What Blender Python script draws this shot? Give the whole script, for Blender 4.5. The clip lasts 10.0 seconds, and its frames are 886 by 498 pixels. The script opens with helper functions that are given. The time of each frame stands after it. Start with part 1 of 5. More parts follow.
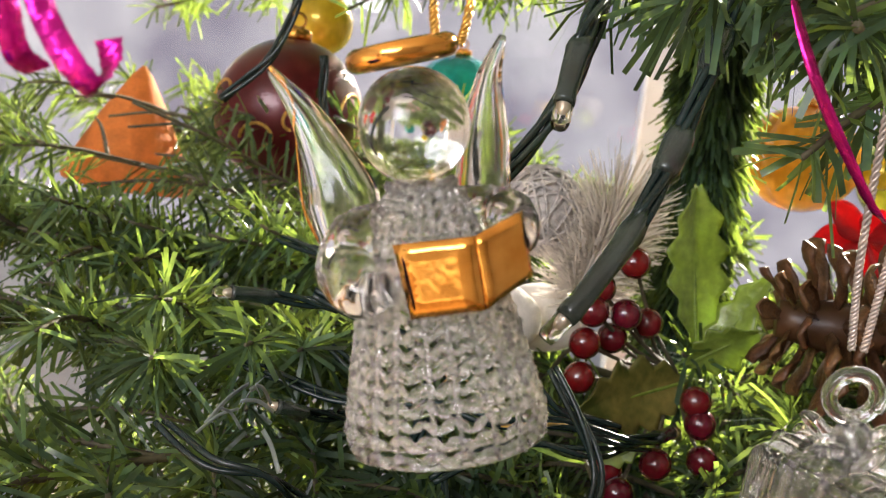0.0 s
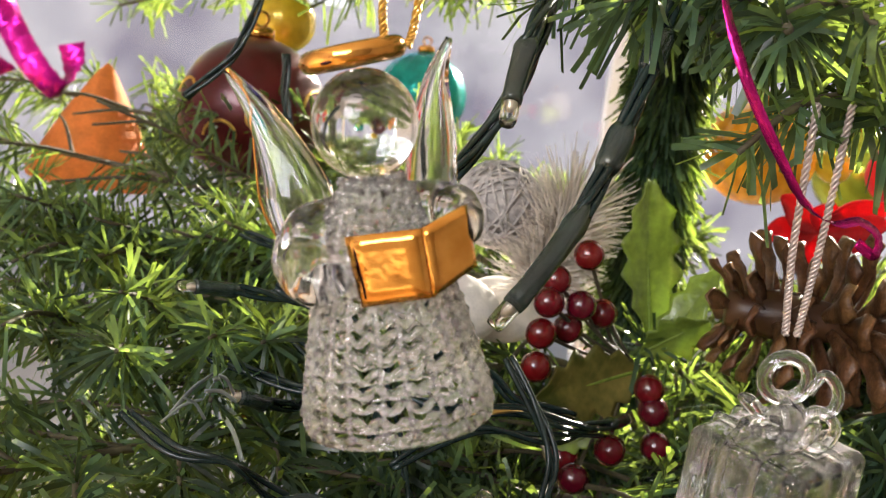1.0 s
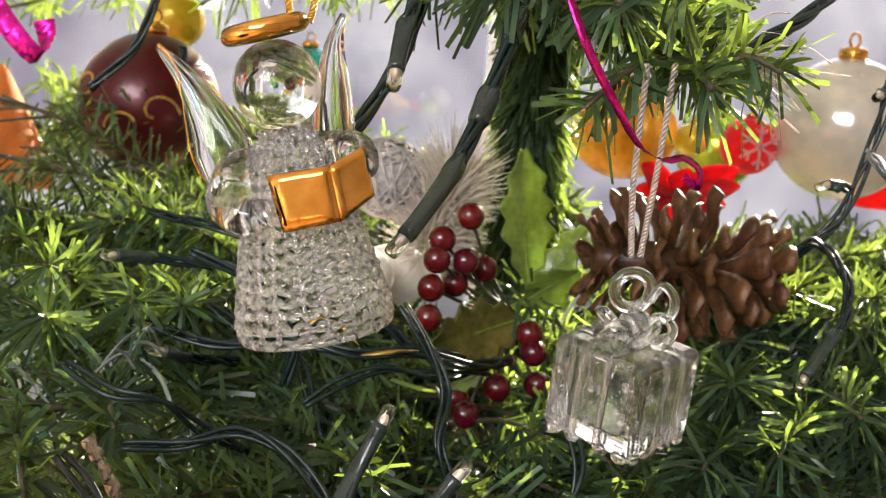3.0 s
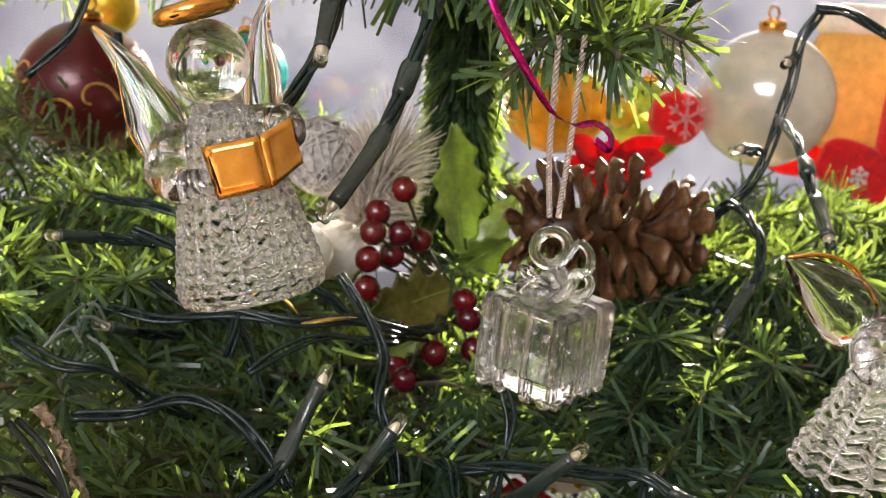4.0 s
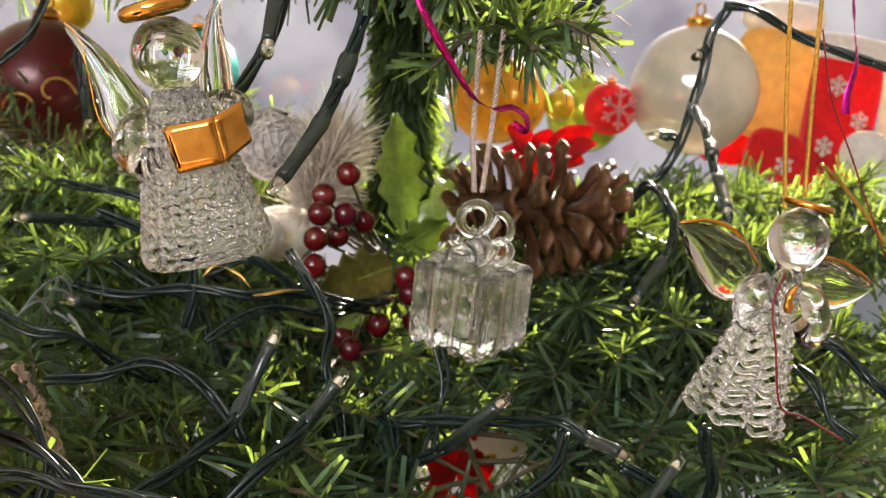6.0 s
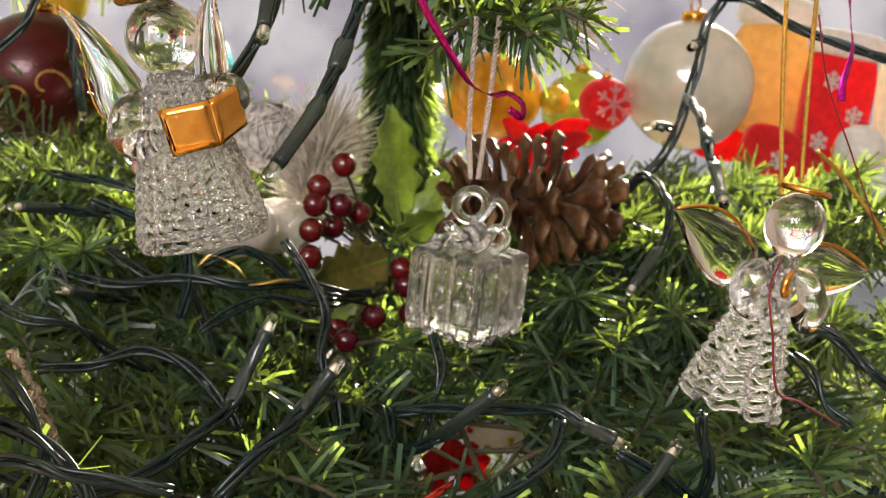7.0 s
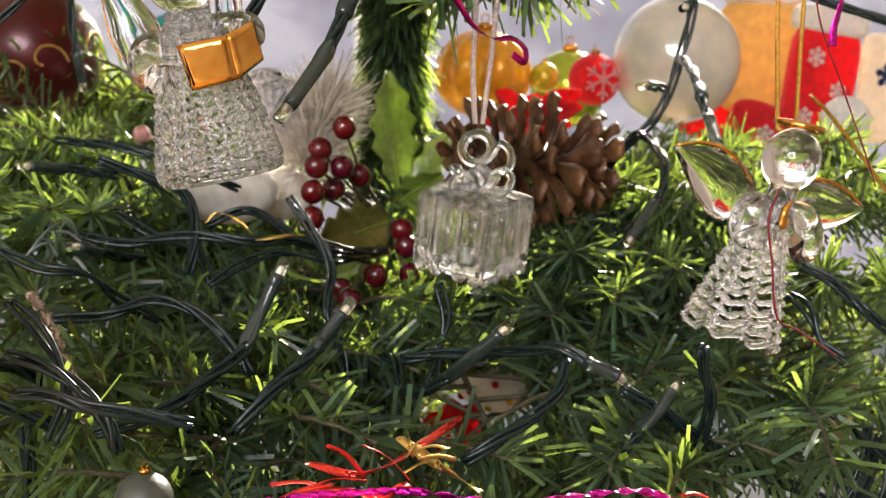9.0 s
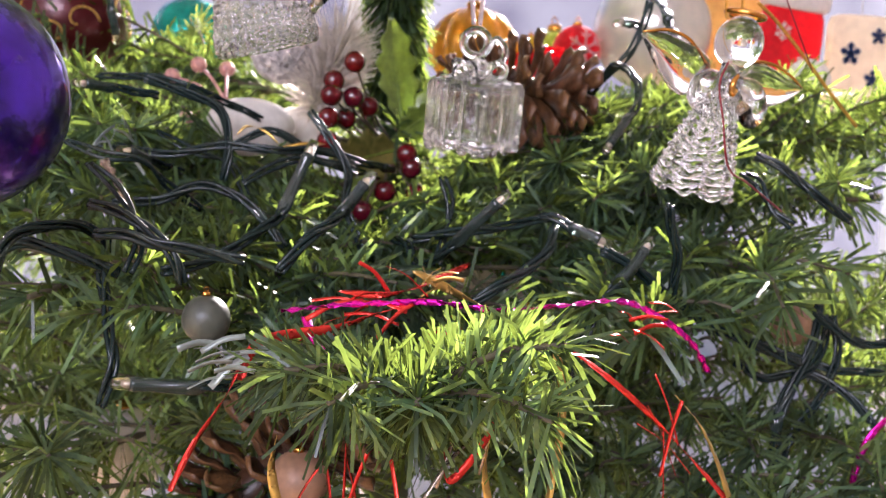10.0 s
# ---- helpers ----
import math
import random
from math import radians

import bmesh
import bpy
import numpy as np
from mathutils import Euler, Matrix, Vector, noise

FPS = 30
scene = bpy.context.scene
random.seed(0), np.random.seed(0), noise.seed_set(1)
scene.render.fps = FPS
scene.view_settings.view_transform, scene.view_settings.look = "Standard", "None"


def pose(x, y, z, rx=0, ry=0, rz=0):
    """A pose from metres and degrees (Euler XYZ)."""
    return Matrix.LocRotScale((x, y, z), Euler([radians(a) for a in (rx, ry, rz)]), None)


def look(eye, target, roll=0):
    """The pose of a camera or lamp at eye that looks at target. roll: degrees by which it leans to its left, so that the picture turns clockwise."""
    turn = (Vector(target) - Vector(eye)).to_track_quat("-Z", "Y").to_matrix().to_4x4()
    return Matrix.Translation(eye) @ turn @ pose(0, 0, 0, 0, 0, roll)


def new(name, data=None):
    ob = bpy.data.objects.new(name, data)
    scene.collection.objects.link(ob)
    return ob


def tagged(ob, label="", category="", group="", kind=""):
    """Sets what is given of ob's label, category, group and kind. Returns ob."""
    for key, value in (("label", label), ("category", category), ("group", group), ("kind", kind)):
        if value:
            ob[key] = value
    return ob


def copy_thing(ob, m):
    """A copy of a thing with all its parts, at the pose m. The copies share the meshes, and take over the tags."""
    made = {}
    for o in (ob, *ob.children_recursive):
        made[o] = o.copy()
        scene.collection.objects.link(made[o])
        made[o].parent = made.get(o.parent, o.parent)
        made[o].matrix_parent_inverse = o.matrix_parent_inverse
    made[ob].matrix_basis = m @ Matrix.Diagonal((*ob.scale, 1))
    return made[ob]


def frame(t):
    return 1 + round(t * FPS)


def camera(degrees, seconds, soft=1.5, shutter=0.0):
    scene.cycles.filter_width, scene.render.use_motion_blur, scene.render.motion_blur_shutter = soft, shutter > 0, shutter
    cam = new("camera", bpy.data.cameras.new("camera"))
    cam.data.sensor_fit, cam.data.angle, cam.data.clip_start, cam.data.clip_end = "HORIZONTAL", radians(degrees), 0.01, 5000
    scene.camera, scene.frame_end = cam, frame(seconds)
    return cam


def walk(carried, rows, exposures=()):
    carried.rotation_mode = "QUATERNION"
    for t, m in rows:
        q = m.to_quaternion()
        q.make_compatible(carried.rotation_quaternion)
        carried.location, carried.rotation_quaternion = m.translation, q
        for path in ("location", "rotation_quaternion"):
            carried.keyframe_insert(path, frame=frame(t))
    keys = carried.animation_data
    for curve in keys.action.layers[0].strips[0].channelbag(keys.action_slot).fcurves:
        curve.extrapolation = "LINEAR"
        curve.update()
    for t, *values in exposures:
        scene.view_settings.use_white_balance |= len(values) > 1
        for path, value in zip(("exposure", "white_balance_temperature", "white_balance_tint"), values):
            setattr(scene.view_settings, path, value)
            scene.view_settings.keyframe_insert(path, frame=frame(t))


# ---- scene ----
# a decorated artificial Christmas tree in front of a sunny window, seen from close by
cam = camera(43.95, 10.0, soft=0.95)
PATH = [
    (0, (0.00490, -0.00433, 1.20249), (0.0040, 1.9765, 0.9261), 7.23),
    (0.5, (0.00835, -0.01082, 1.20299), (0.0130, 1.9698, 0.9251), 7.30),
    (1, (0.00801, -0.01366, 1.20350), (0.0643, 1.9663, 0.9265), 7.07),
    (1.5, (0.00149, -0.02387, 1.20274), (0.0683, 1.9553, 0.9229), 6.88),
    (2, (-0.00051, -0.03864, 1.20181), (0.1137, 1.9389, 0.9260), 6.69),
    (2.5, (0.00046, -0.05276, 1.19889), (0.1857, 1.9217, 0.9401), 5.98),
    (3, (0.00489, -0.05614, 1.19605), (0.2619, 1.9107, 0.9401), 5.21),
    (3.2, (0.00607, -0.05792, 1.19388), (0.2841, 1.9076, 0.9497), 4.75),
    (4.3, (0.00867, -0.07916, 1.19372), (0.3849, 1.8645, 0.9095), 3.67),
    (4.5, (0.01114, -0.08154, 1.19365), (0.3995, 1.8608, 0.9170), 3.66),
    (5, (0.01046, -0.08919, 1.19257), (0.4207, 1.8486, 0.9156), 3.48),
    (5.5, (0.00861, -0.10421, 1.19286), (0.4424, 1.8284, 0.9157), 3.50),
    (6, (0.00668, -0.10997, 1.19138), (0.4408, 1.8226, 0.9146), 3.42),
    (7.5, (0.00652, -0.10939, 1.18618), (0.4574, 1.8201, 0.9143), 3.33),
    (8, (0.00836, -0.10319, 1.18570), (0.4668, 1.8249, 0.9169), 3.21),
    (8.5, (0.01147, -0.09677, 1.17770), (0.4812, 1.8273, 0.8996), 3.12),
    (9, (-0.00185, -0.11907, 1.17081), (0.4707, 1.8051, 0.8983), 2.69),
    (9.5, (-0.01189, -0.14790, 1.15195), (0.4763, 1.7765, 0.9108), 2.31),
    (10, (-0.02162, -0.18129, 1.12691), (0.4711, 1.7442, 0.9037), 1.92),
]
walk(cam, [(t, look(eye, target, roll)) for t, eye, target, roll in PATH],
     exposures=[(0.0, 1.77, 6500, 13), (3.0, 1.83, 6500, 13), (4.8, 1.71, 6600, 12), (8.5, 1.71, 6800, 12), (9.3, 1.82, 6300, 18), (10.0, 1.92, 5900, 27)])
cam.data.dof.use_dof = True
cam.data.dof.focus_distance = 0.25
cam.data.dof.aperture_fstop = 38.0

scene.cycles.max_bounces, scene.cycles.transmission_bounces = 28, 28

# ---- light ----
SUN_AZ, SUN_EL = 31.0, 23.0          # degrees: from behind the tree, to the right of straight ahead
world = bpy.data.worlds.new("sky")
scene.world = world
world.use_nodes = True
wn = world.node_tree.nodes
sky = wn.new("ShaderNodeTexSky")
sky.sky_type, sky.sun_disc = "NISHITA", False
sky.sun_elevation, sky.sun_rotation = radians(SUN_EL), radians(SUN_AZ)
wn["Background"].inputs[1].default_value = 0.05
world.node_tree.links.new(sky.outputs[0], wn["Background"].inputs[0])
sun_data = bpy.data.lights.new("sun", "SUN")
sun_data.energy, sun_data.angle, sun_data.color = 5.0, radians(0.6), (1.0, 0.92, 0.78)
sun = new("sun", sun_data)
sun.matrix_world = pose(0, 0, 4, 90 - SUN_EL, 0, 180 - SUN_AZ)
win_data = bpy.data.lights.new("window_light", "AREA")
win_data.shape, win_data.size, win_data.size_y = "RECTANGLE", 1.5, 0.9
win_data.energy, win_data.color = 18.0, (0.97, 0.97, 1.0)
win_light = new("window_light", win_data)
win_light.matrix_world = look((-1.1, -1.95, 2.02), (0.0, 0.3, 1.1))


# ---- materials ----
def mat(name, color, rough=0.5, metal=0.0, vary=0.15, size=60.0, bump=0.1, random_hue=0.0, translucent=0.0, coat=0.0,
        transmission=0.0, ior=1.45, second=None, sheen=0.0, island=False, fine=6.0, gain=(1.0, 1.0, 1.0)):
    m = bpy.data.materials.new(name)
    m.use_nodes = True
    nt = m.node_tree
    n, l = nt.nodes, nt.links
    p = n["Principled BSDF"]
    p.inputs["Roughness"].default_value = rough
    p.inputs["Metallic"].default_value = metal
    p.inputs["IOR"].default_value = ior
    p.inputs["Coat Weight"].default_value = coat
    p.inputs["Coat Roughness"].default_value = 0.06
    p.inputs["Transmission Weight"].default_value = transmission
    p.inputs["Sheen Weight"].default_value = sheen
    tc = n.new("ShaderNodeTexCoord")
    big = n.new("ShaderNodeTexNoise")
    big.inputs["Scale"].default_value = size
    big.inputs["Detail"].default_value = 4
    l.new(tc.outputs["Object"], big.inputs["Vector"])
    small = n.new("ShaderNodeTexNoise")
    small.inputs["Scale"].default_value = size * fine
    small.inputs["Detail"].default_value = 3
    l.new(tc.outputs["Object"], small.inputs["Vector"])
    ramp = n.new("ShaderNodeValToRGB")
    dark = [c * (1 - vary) for c in color]
    light = second or [min(1, c * (1 + vary)) for c in color]
    ramp.color_ramp.elements[0].color = (*dark, 1)
    ramp.color_ramp.elements[1].color = (*light, 1)
    ramp.color_ramp.elements[0].position, ramp.color_ramp.elements[1].position = 0.35, 0.65
    mix = n.new("ShaderNodeMath")
    mix.operation = "MULTIPLY_ADD"
    mix.inputs[1].default_value = 0.35
    l.new(small.outputs["Fac"], mix.inputs[0])
    mm = n.new("ShaderNodeMath")
    mm.operation = "MULTIPLY"
    mm.inputs[1].default_value = 0.65
    l.new(big.outputs["Fac"], mm.inputs[0])
    l.new(mm.outputs[0], mix.inputs[2])
    l.new(mix.outputs[0], ramp.inputs[0])
    col = ramp.outputs[0]
    if random_hue:
        hs = n.new("ShaderNodeHueSaturation")
        if island:
            rnd = n.new("ShaderNodeNewGeometry").outputs["Random Per Island"]
        else:
            rnd = n.new("ShaderNodeObjectInfo").outputs["Random"]
        mr = n.new("ShaderNodeMapRange")
        mr.inputs[3].default_value, mr.inputs[4].default_value = 1 - random_hue, 1 + random_hue
        l.new(rnd, mr.inputs[0])
        l.new(mr.outputs[0], hs.inputs["Value"])
        mh = n.new("ShaderNodeMapRange")
        mh.inputs[3].default_value, mh.inputs[4].default_value = 0.5 - random_hue * 0.04, 0.5 + random_hue * 0.03
        l.new(rnd, mh.inputs[0])
        l.new(mh.outputs[0], hs.inputs["Hue"])
        l.new(col, hs.inputs["Color"])
        col = hs.outputs[0]
    l.new(col, p.inputs["Base Color"])
    if bump:
        b = n.new("ShaderNodeBump")
        b.inputs["Strength"].default_value = bump
        b.inputs["Distance"].default_value = 0.0006
        l.new(small.outputs["Fac"], b.inputs["Height"])
        l.new(b.outputs[0], p.inputs["Normal"])
    if translucent:
        tr = n.new("ShaderNodeBsdfTranslucent")
        boost = n.new("ShaderNodeMix")
        boost.data_type, boost.blend_type = "RGBA", "MULTIPLY"
        boost.inputs[0].default_value = 1.0
        boost.inputs[7].default_value = (*gain, 1)
        l.new(col, boost.inputs[6])
        l.new(boost.outputs[2], tr.inputs["Color"])
        ms = n.new("ShaderNodeMixShader")
        ms.inputs[0].default_value = translucent
        l.new(p.outputs[0], ms.inputs[1])
        l.new(tr.outputs[0], ms.inputs[2])
        l.new(ms.outputs[0], n["Material Output"].inputs[0])
    return m


def glass_mat(name, color=(1, 1, 1), rough=0.0, wobble=0.03, size=220.0, ior=1.5, whiten=0.0):
    m = bpy.data.materials.new(name)
    m.use_nodes = True
    n, l = m.node_tree.nodes, m.node_tree.links
    n.remove(n["Principled BSDF"])
    g = n.new("ShaderNodeBsdfGlass")
    g.inputs["Color"].default_value = (*color, 1)
    g.inputs["Roughness"].default_value, g.inputs["IOR"].default_value = rough, ior
    tc = n.new("ShaderNodeTexCoord")
    t = n.new("ShaderNodeTexNoise")
    t.inputs["Scale"].default_value, t.inputs["Detail"].default_value = size, 2
    b = n.new("ShaderNodeBump")
    b.inputs["Strength"].default_value, b.inputs["Distance"].default_value = wobble, 0.002
    l.new(tc.outputs["Object"], t.inputs["Vector"])
    l.new(t.outputs["Fac"], b.inputs["Height"])
    l.new(b.outputs[0], g.inputs["Normal"])
    out = g.outputs[0]
    # white diffuse share, in place of the light that glass rods scatter
    if whiten:
        d = n.new("ShaderNodeBsdfDiffuse")
        d.inputs["Color"].default_value = (0.82, 0.8, 0.76, 1)
        l.new(b.outputs[0], d.inputs["Normal"])
        mx = n.new("ShaderNodeMixShader")
        mx.inputs[0].default_value = whiten
        l.new(out, mx.inputs[1])
        l.new(d.outputs[0], mx.inputs[2])
        out = mx.outputs[0]
    l.new(out, n["Material Output"].inputs[0])
    return m


NEEDLE = mat("pvc_needle", (0.046, 0.089, 0.06), 0.24, vary=0.5, size=25, bump=0.0, random_hue=0.6, island=True, translucent=0.5, gain=(4.7, 3.4, 0.65))
STEM = mat("stem_wire", (0.07, 0.06, 0.03), 0.7, vary=0.4, size=120)
BARK = mat("trunk_core", (0.05, 0.07, 0.03), 0.8, vary=0.4, size=80, bump=0.6)
CABLE = mat("green_cable", (0.011, 0.021, 0.019), 0.24, vary=0.3, size=90, bump=0.06)
SLEEVE = mat("green_sleeve", (0.034, 0.052, 0.045), 0.2, vary=0.45, size=150, bump=0.25, transmission=0.45, coat=0.4)
BULB = glass_mat("clear_bulb", (1.0, 0.98, 0.95), 0.05, 0.02)
DIODE = mat("diode_core", (0.75, 0.7, 0.6), 0.3, metal=0.6)
GLASS = glass_mat("clear_glass", (1, 1, 1), 0.0, 0.05, 160)
CRYSTAL = glass_mat("crystal", (1, 1, 1), 0.0, 0.04, 120, ior=1.52, whiten=0.02)
# grey tint puts the hollow's dark inner reflections into the glass colour
INNER = glass_mat("greyed_inner_wall", (0.86, 0.86, 0.87), 0.02, 0.06, 300, ior=1.52)
# clear glass, its scattered sunlight put in as white diffuse
SPUN = glass_mat("whitened_spun_glass", (1, 1, 1), 0.0, 0.05, 160, whiten=0.08)
GOLD = mat("gold_lustre", (0.74, 0.33, 0.06), 0.09, metal=1.0, vary=0.15, size=110, bump=0.3, second=(0.84, 0.43, 0.1), fine=2)
GOLD_CORD = mat("gold_cord", (0.55, 0.34, 0.07), 0.3, metal=0.85, vary=0.3, size=900)
SILVER_CORD = mat("silver_cord", (0.5, 0.42, 0.38), 0.35, metal=0.5, vary=0.25, size=900)
FOIL_PINK = mat("magenta_foil", (0.62, 0.012, 0.30), 0.22, metal=0.75, vary=0.5, size=90, bump=0.5, fine=3)
FOIL_WINE = mat("wine_foil", (0.5, 0.01, 0.17), 0.25, metal=0.75, vary=0.5, size=90, bump=0.5, fine=3)
FOIL_RED = mat("red_foil", (0.75, 0.05, 0.03), 0.25, metal=0.6, vary=0.4, size=90, bump=0.5, fine=3)
FOIL_GOLD = mat("gold_foil", (0.5, 0.32, 0.08), 0.28, metal=0.7, vary=0.4, size=90, bump=0.5, fine=3)
FOIL_SILVER = mat("silver_foil", (0.42, 0.35, 0.28), 0.25, metal=0.8, vary=0.4, size=90, bump=0.5, fine=3)
BERRY = mat("red_berry", (0.085, 0.003, 0.007), 0.18, vary=0.4, size=90, bump=0.08, coat=0.6, random_hue=0.25)
LEAF = mat("holly_leaf", (0.18, 0.255, 0.04), 0.3, vary=0.35, size=70, bump=0.8, translucent=0.25, coat=0.5, gain=(2.0, 1.8, 0.8))
# darker copy of the leaf colour: one leaf's shade is put into it
LEAF_SHADED = mat("holly_leaf_shaded", (0.12, 0.15, 0.02), 0.45, vary=0.5, size=50, bump=0.5, second=(0.26, 0.2, 0.05), translucent=0.2)
SCALE = mat("cone_scale", (0.036, 0.013, 0.005), 0.38, vary=0.55, size=3.5, bump=0.6, fine=7, second=(0.17, 0.078, 0.03), random_hue=0.25)
RED_BALL = mat("matt_red_bauble", (0.075, 0.003, 0.006), 0.3, metal=0.25, vary=0.3, size=30, bump=0.05, coat=0.25)
GLITTER = mat("gold_glitter", (0.62, 0.36, 0.08), 0.4, metal=0.7, vary=0.5, size=800, bump=0.9)
TEAL_BALL = mat("teal_bauble", (0.0, 0.30, 0.27), 0.2, metal=0.5, vary=0.3, size=40)
PURPLE_BALL = mat("purple_bauble", (0.07, 0.02, 0.42), 0.13, metal=0.85, coat=0.6, vary=0.5, size=60, bump=1.0, fine=2)
AMBER_BALL = mat("amber_bauble", (0.6, 0.34, 0.03), 0.2, metal=0.25, vary=0.4, size=22, translucent=0.36, coat=0.6)
LIME_BALL = mat("lime_bauble", (0.42, 0.5, 0.05), 0.16, metal=0.6, vary=0.3, size=30)
PEARL = mat("pearl_bauble", (0.6, 0.6, 0.56), 0.13, metal=0.35, coat=1.0, vary=0.22, size=16, bump=0.0, second=(0.74, 0.68, 0.58), translucent=0.26)
RED_FELT = mat("red_felt", (0.62, 0.008, 0.015), 0.8, vary=0.2, size=200, bump=0.6, translucent=0.45, sheen=0.3)
WHITE_FELT = mat("white_felt", (0.68, 0.64, 0.59), 0.85, vary=0.12, size=200, bump=0.6, translucent=0.2, sheen=0.3)
MUSTARD_FELT = mat("mustard_felt", (0.56, 0.37, 0.13), 0.8, vary=0.15, size=120, bump=0.5, translucent=0.45)
CREAM = mat("cream_felt", (0.75, 0.66, 0.52), 0.8, vary=0.1, size=120, bump=0.4, translucent=0.2)
ORANGE_FELT = mat("orange_felt", (0.62, 0.2, 0.04), 0.8, vary=0.2, size=120, bump=0.5, translucent=0.3)
FIBRE = mat("white_bristle", (0.64, 0.57, 0.49), 0.5, vary=0.15, size=200, bump=0.0, translucent=0.25)
GREY_MESH = mat("grey_brown_yarn", (0.42, 0.38, 0.35), 0.6, vary=0.5, size=300, bump=0.6)
ROSE_BERRY = mat("frosted_rose_berry", (0.42, 0.2, 0.17), 0.35, vary=0.4, size=300, bump=0.5)
THREAD_RED = mat("red_thread", (0.16, 0.006, 0.012), 0.5, vary=0.3, size=600)
GREY_STONE = mat("grey_bauble", (0.06, 0.065, 0.05), 0.4, vary=0.3, size=60, bump=0.2)
WALL = mat("pale_wall_paint", (0.5, 0.47, 0.44), 0.8, vary=0.06, size=3, bump=0.2)
CEIL = mat("ceiling_paint", (0.8, 0.8, 0.78), 0.85, vary=0.04, size=3, bump=0.2)
WOOD = mat("oak_floor", (0.3, 0.19, 0.1), 0.4, vary=0.3, size=5, bump=0.2, random_hue=0.2)
FRAME = mat("white_window_frame", (0.78, 0.78, 0.78), 0.4, vary=0.05, size=8)
CARD = mat("star_blue", (0.02, 0.05, 0.15), 0.6)
TAN = mat("tan_matt_bauble", (0.26, 0.14, 0.08), 0.5, vary=0.3, size=60)
PINK_FELT = mat("pale_pink_print", (0.55, 0.25, 0.25), 0.7)
MUSTARD = mat("mustard_ball", (0.62, 0.42, 0.02), 0.2, metal=0.3, vary=0.3, size=40, coat=0.4)


def glow_mat(name, color, power, second):
    m = bpy.data.materials.new(name)
    m.use_nodes = True
    n, l = m.node_tree.nodes, m.node_tree.links
    n.remove(n["Principled BSDF"])
    e = n.new("ShaderNodeEmission")
    t = n.new("ShaderNodeTexNoise")
    tc = n.new("ShaderNodeTexCoord")
    t.inputs["Scale"].default_value, t.inputs["Detail"].default_value = 1.1, 3
    r = n.new("ShaderNodeValToRGB")
    r.color_ramp.elements[0].color, r.color_ramp.elements[1].color = (*color, 1), (*second, 1)
    r.color_ramp.elements[0].position, r.color_ramp.elements[1].position = 0.35, 0.68
    e.inputs[1].default_value = power
    l.new(tc.outputs["Object"], t.inputs["Vector"])
    l.new(t.outputs["Fac"], r.inputs[0])
    l.new(r.outputs[0], e.inputs[0])
    l.new(e.outputs[0], n["Material Output"].inputs[0])
    return m


DISTANCE = glow_mat("bright_distance", (0.36, 0.34, 0.43), 0.25, (0.86, 0.84, 0.88))


# ---- mesh helpers ----
rng = np.random.default_rng(7)
PLACE = {}


def mesh_of(name, verts, faces, mats, smooth=True, slots=None):
    me = bpy.data.meshes.new(name)
    me.from_pydata([tuple(v) for v in verts], [], [tuple(f) for f in faces])
    for m in (mats if isinstance(mats, (list, tuple)) else [mats]):
        me.materials.append(m)
    if smooth:
        me.polygons.foreach_set("use_smooth", [True] * len(me.polygons))
    if slots is not None:
        me.polygons.foreach_set("material_index", slots)
    me.update()
    return me


def thing(name, m, label, category, group="", kind="", data=None):
    """A top-level thing at the pose m."""
    ob = new(name, data)
    ob.matrix_world = m
    PLACE[ob] = m
    return tagged(ob, label, category, group, kind)


def part(name, vf, material, parent, label="", local=True, smooth=True, kind=""):
    """A mesh part under a thing or part; vf holds vertices and faces, in the parent's space or in the world's (local=False)."""
    verts, faces = vf
    verts = np.asarray(verts, float)
    if not local:
        inv = np.array(PLACE[parent].inverted())
        verts = verts @ inv[:3, :3].T + inv[:3, 3]
    ob = new(name, mesh_of(name, verts, faces, material, smooth))
    ob.parent = parent
    PLACE[ob] = PLACE[parent]
    return tagged(ob, label, kind=kind)


def share(name, me, m, parent, label=""):
    ob = new(name, me)
    ob.parent = parent
    ob.matrix_basis = m
    PLACE[ob] = PLACE[parent] @ m
    return tagged(ob, label)


def joined(pieces):
    """Several (verts, faces) as one."""
    vs, fs, k = [], [], 0
    for v, f in pieces:
        v = np.asarray(v, float)
        vs.append(v)
        fs += [tuple(i + k for i in q) for q in f]
        k += len(v)
    return np.concatenate(vs), fs


def moved(vf, m):
    a = np.array(m)
    return np.asarray(vf[0], float) @ a[:3, :3].T + a[:3, 3], vf[1]


def spline(points, n=8):
    """A smooth line through the points (Catmull-Rom), n steps a span."""
    p = np.asarray(points, float)
    p = np.vstack([2 * p[0] - p[1], p, 2 * p[-1] - p[-2]])
    out = []
    for i in range(1, len(p) - 2):
        t = np.linspace(0, 1, n, endpoint=False)[:, None]
        a, b, c, d = p[i - 1:i + 3]
        out.append(0.5 * (2 * b + (c - a) * t + (2 * a - 5 * b + 4 * c - d) * t ** 2 + (3 * b - a - 3 * c + d) * t ** 3))
    out.append(p[-2][None])
    return np.vstack(out)


def frames_along(path):
    tan = np.gradient(path, axis=0)
    tan /= np.linalg.norm(tan, axis=1, keepdims=True) + 1e-12
    ref = np.array((0, 0, 1.0)) if abs(tan[0][2]) < 0.9 else np.array((1.0, 0, 0))
    side = np.cross(tan[0], ref)
    side /= np.linalg.norm(side)
    sides = []
    for t in tan:
        side = side - t * side.dot(t)
        side = side / (np.linalg.norm(side) + 1e-12)
        sides.append(side)
    sides = np.array(sides)
    return tan, sides, np.cross(tan, sides)


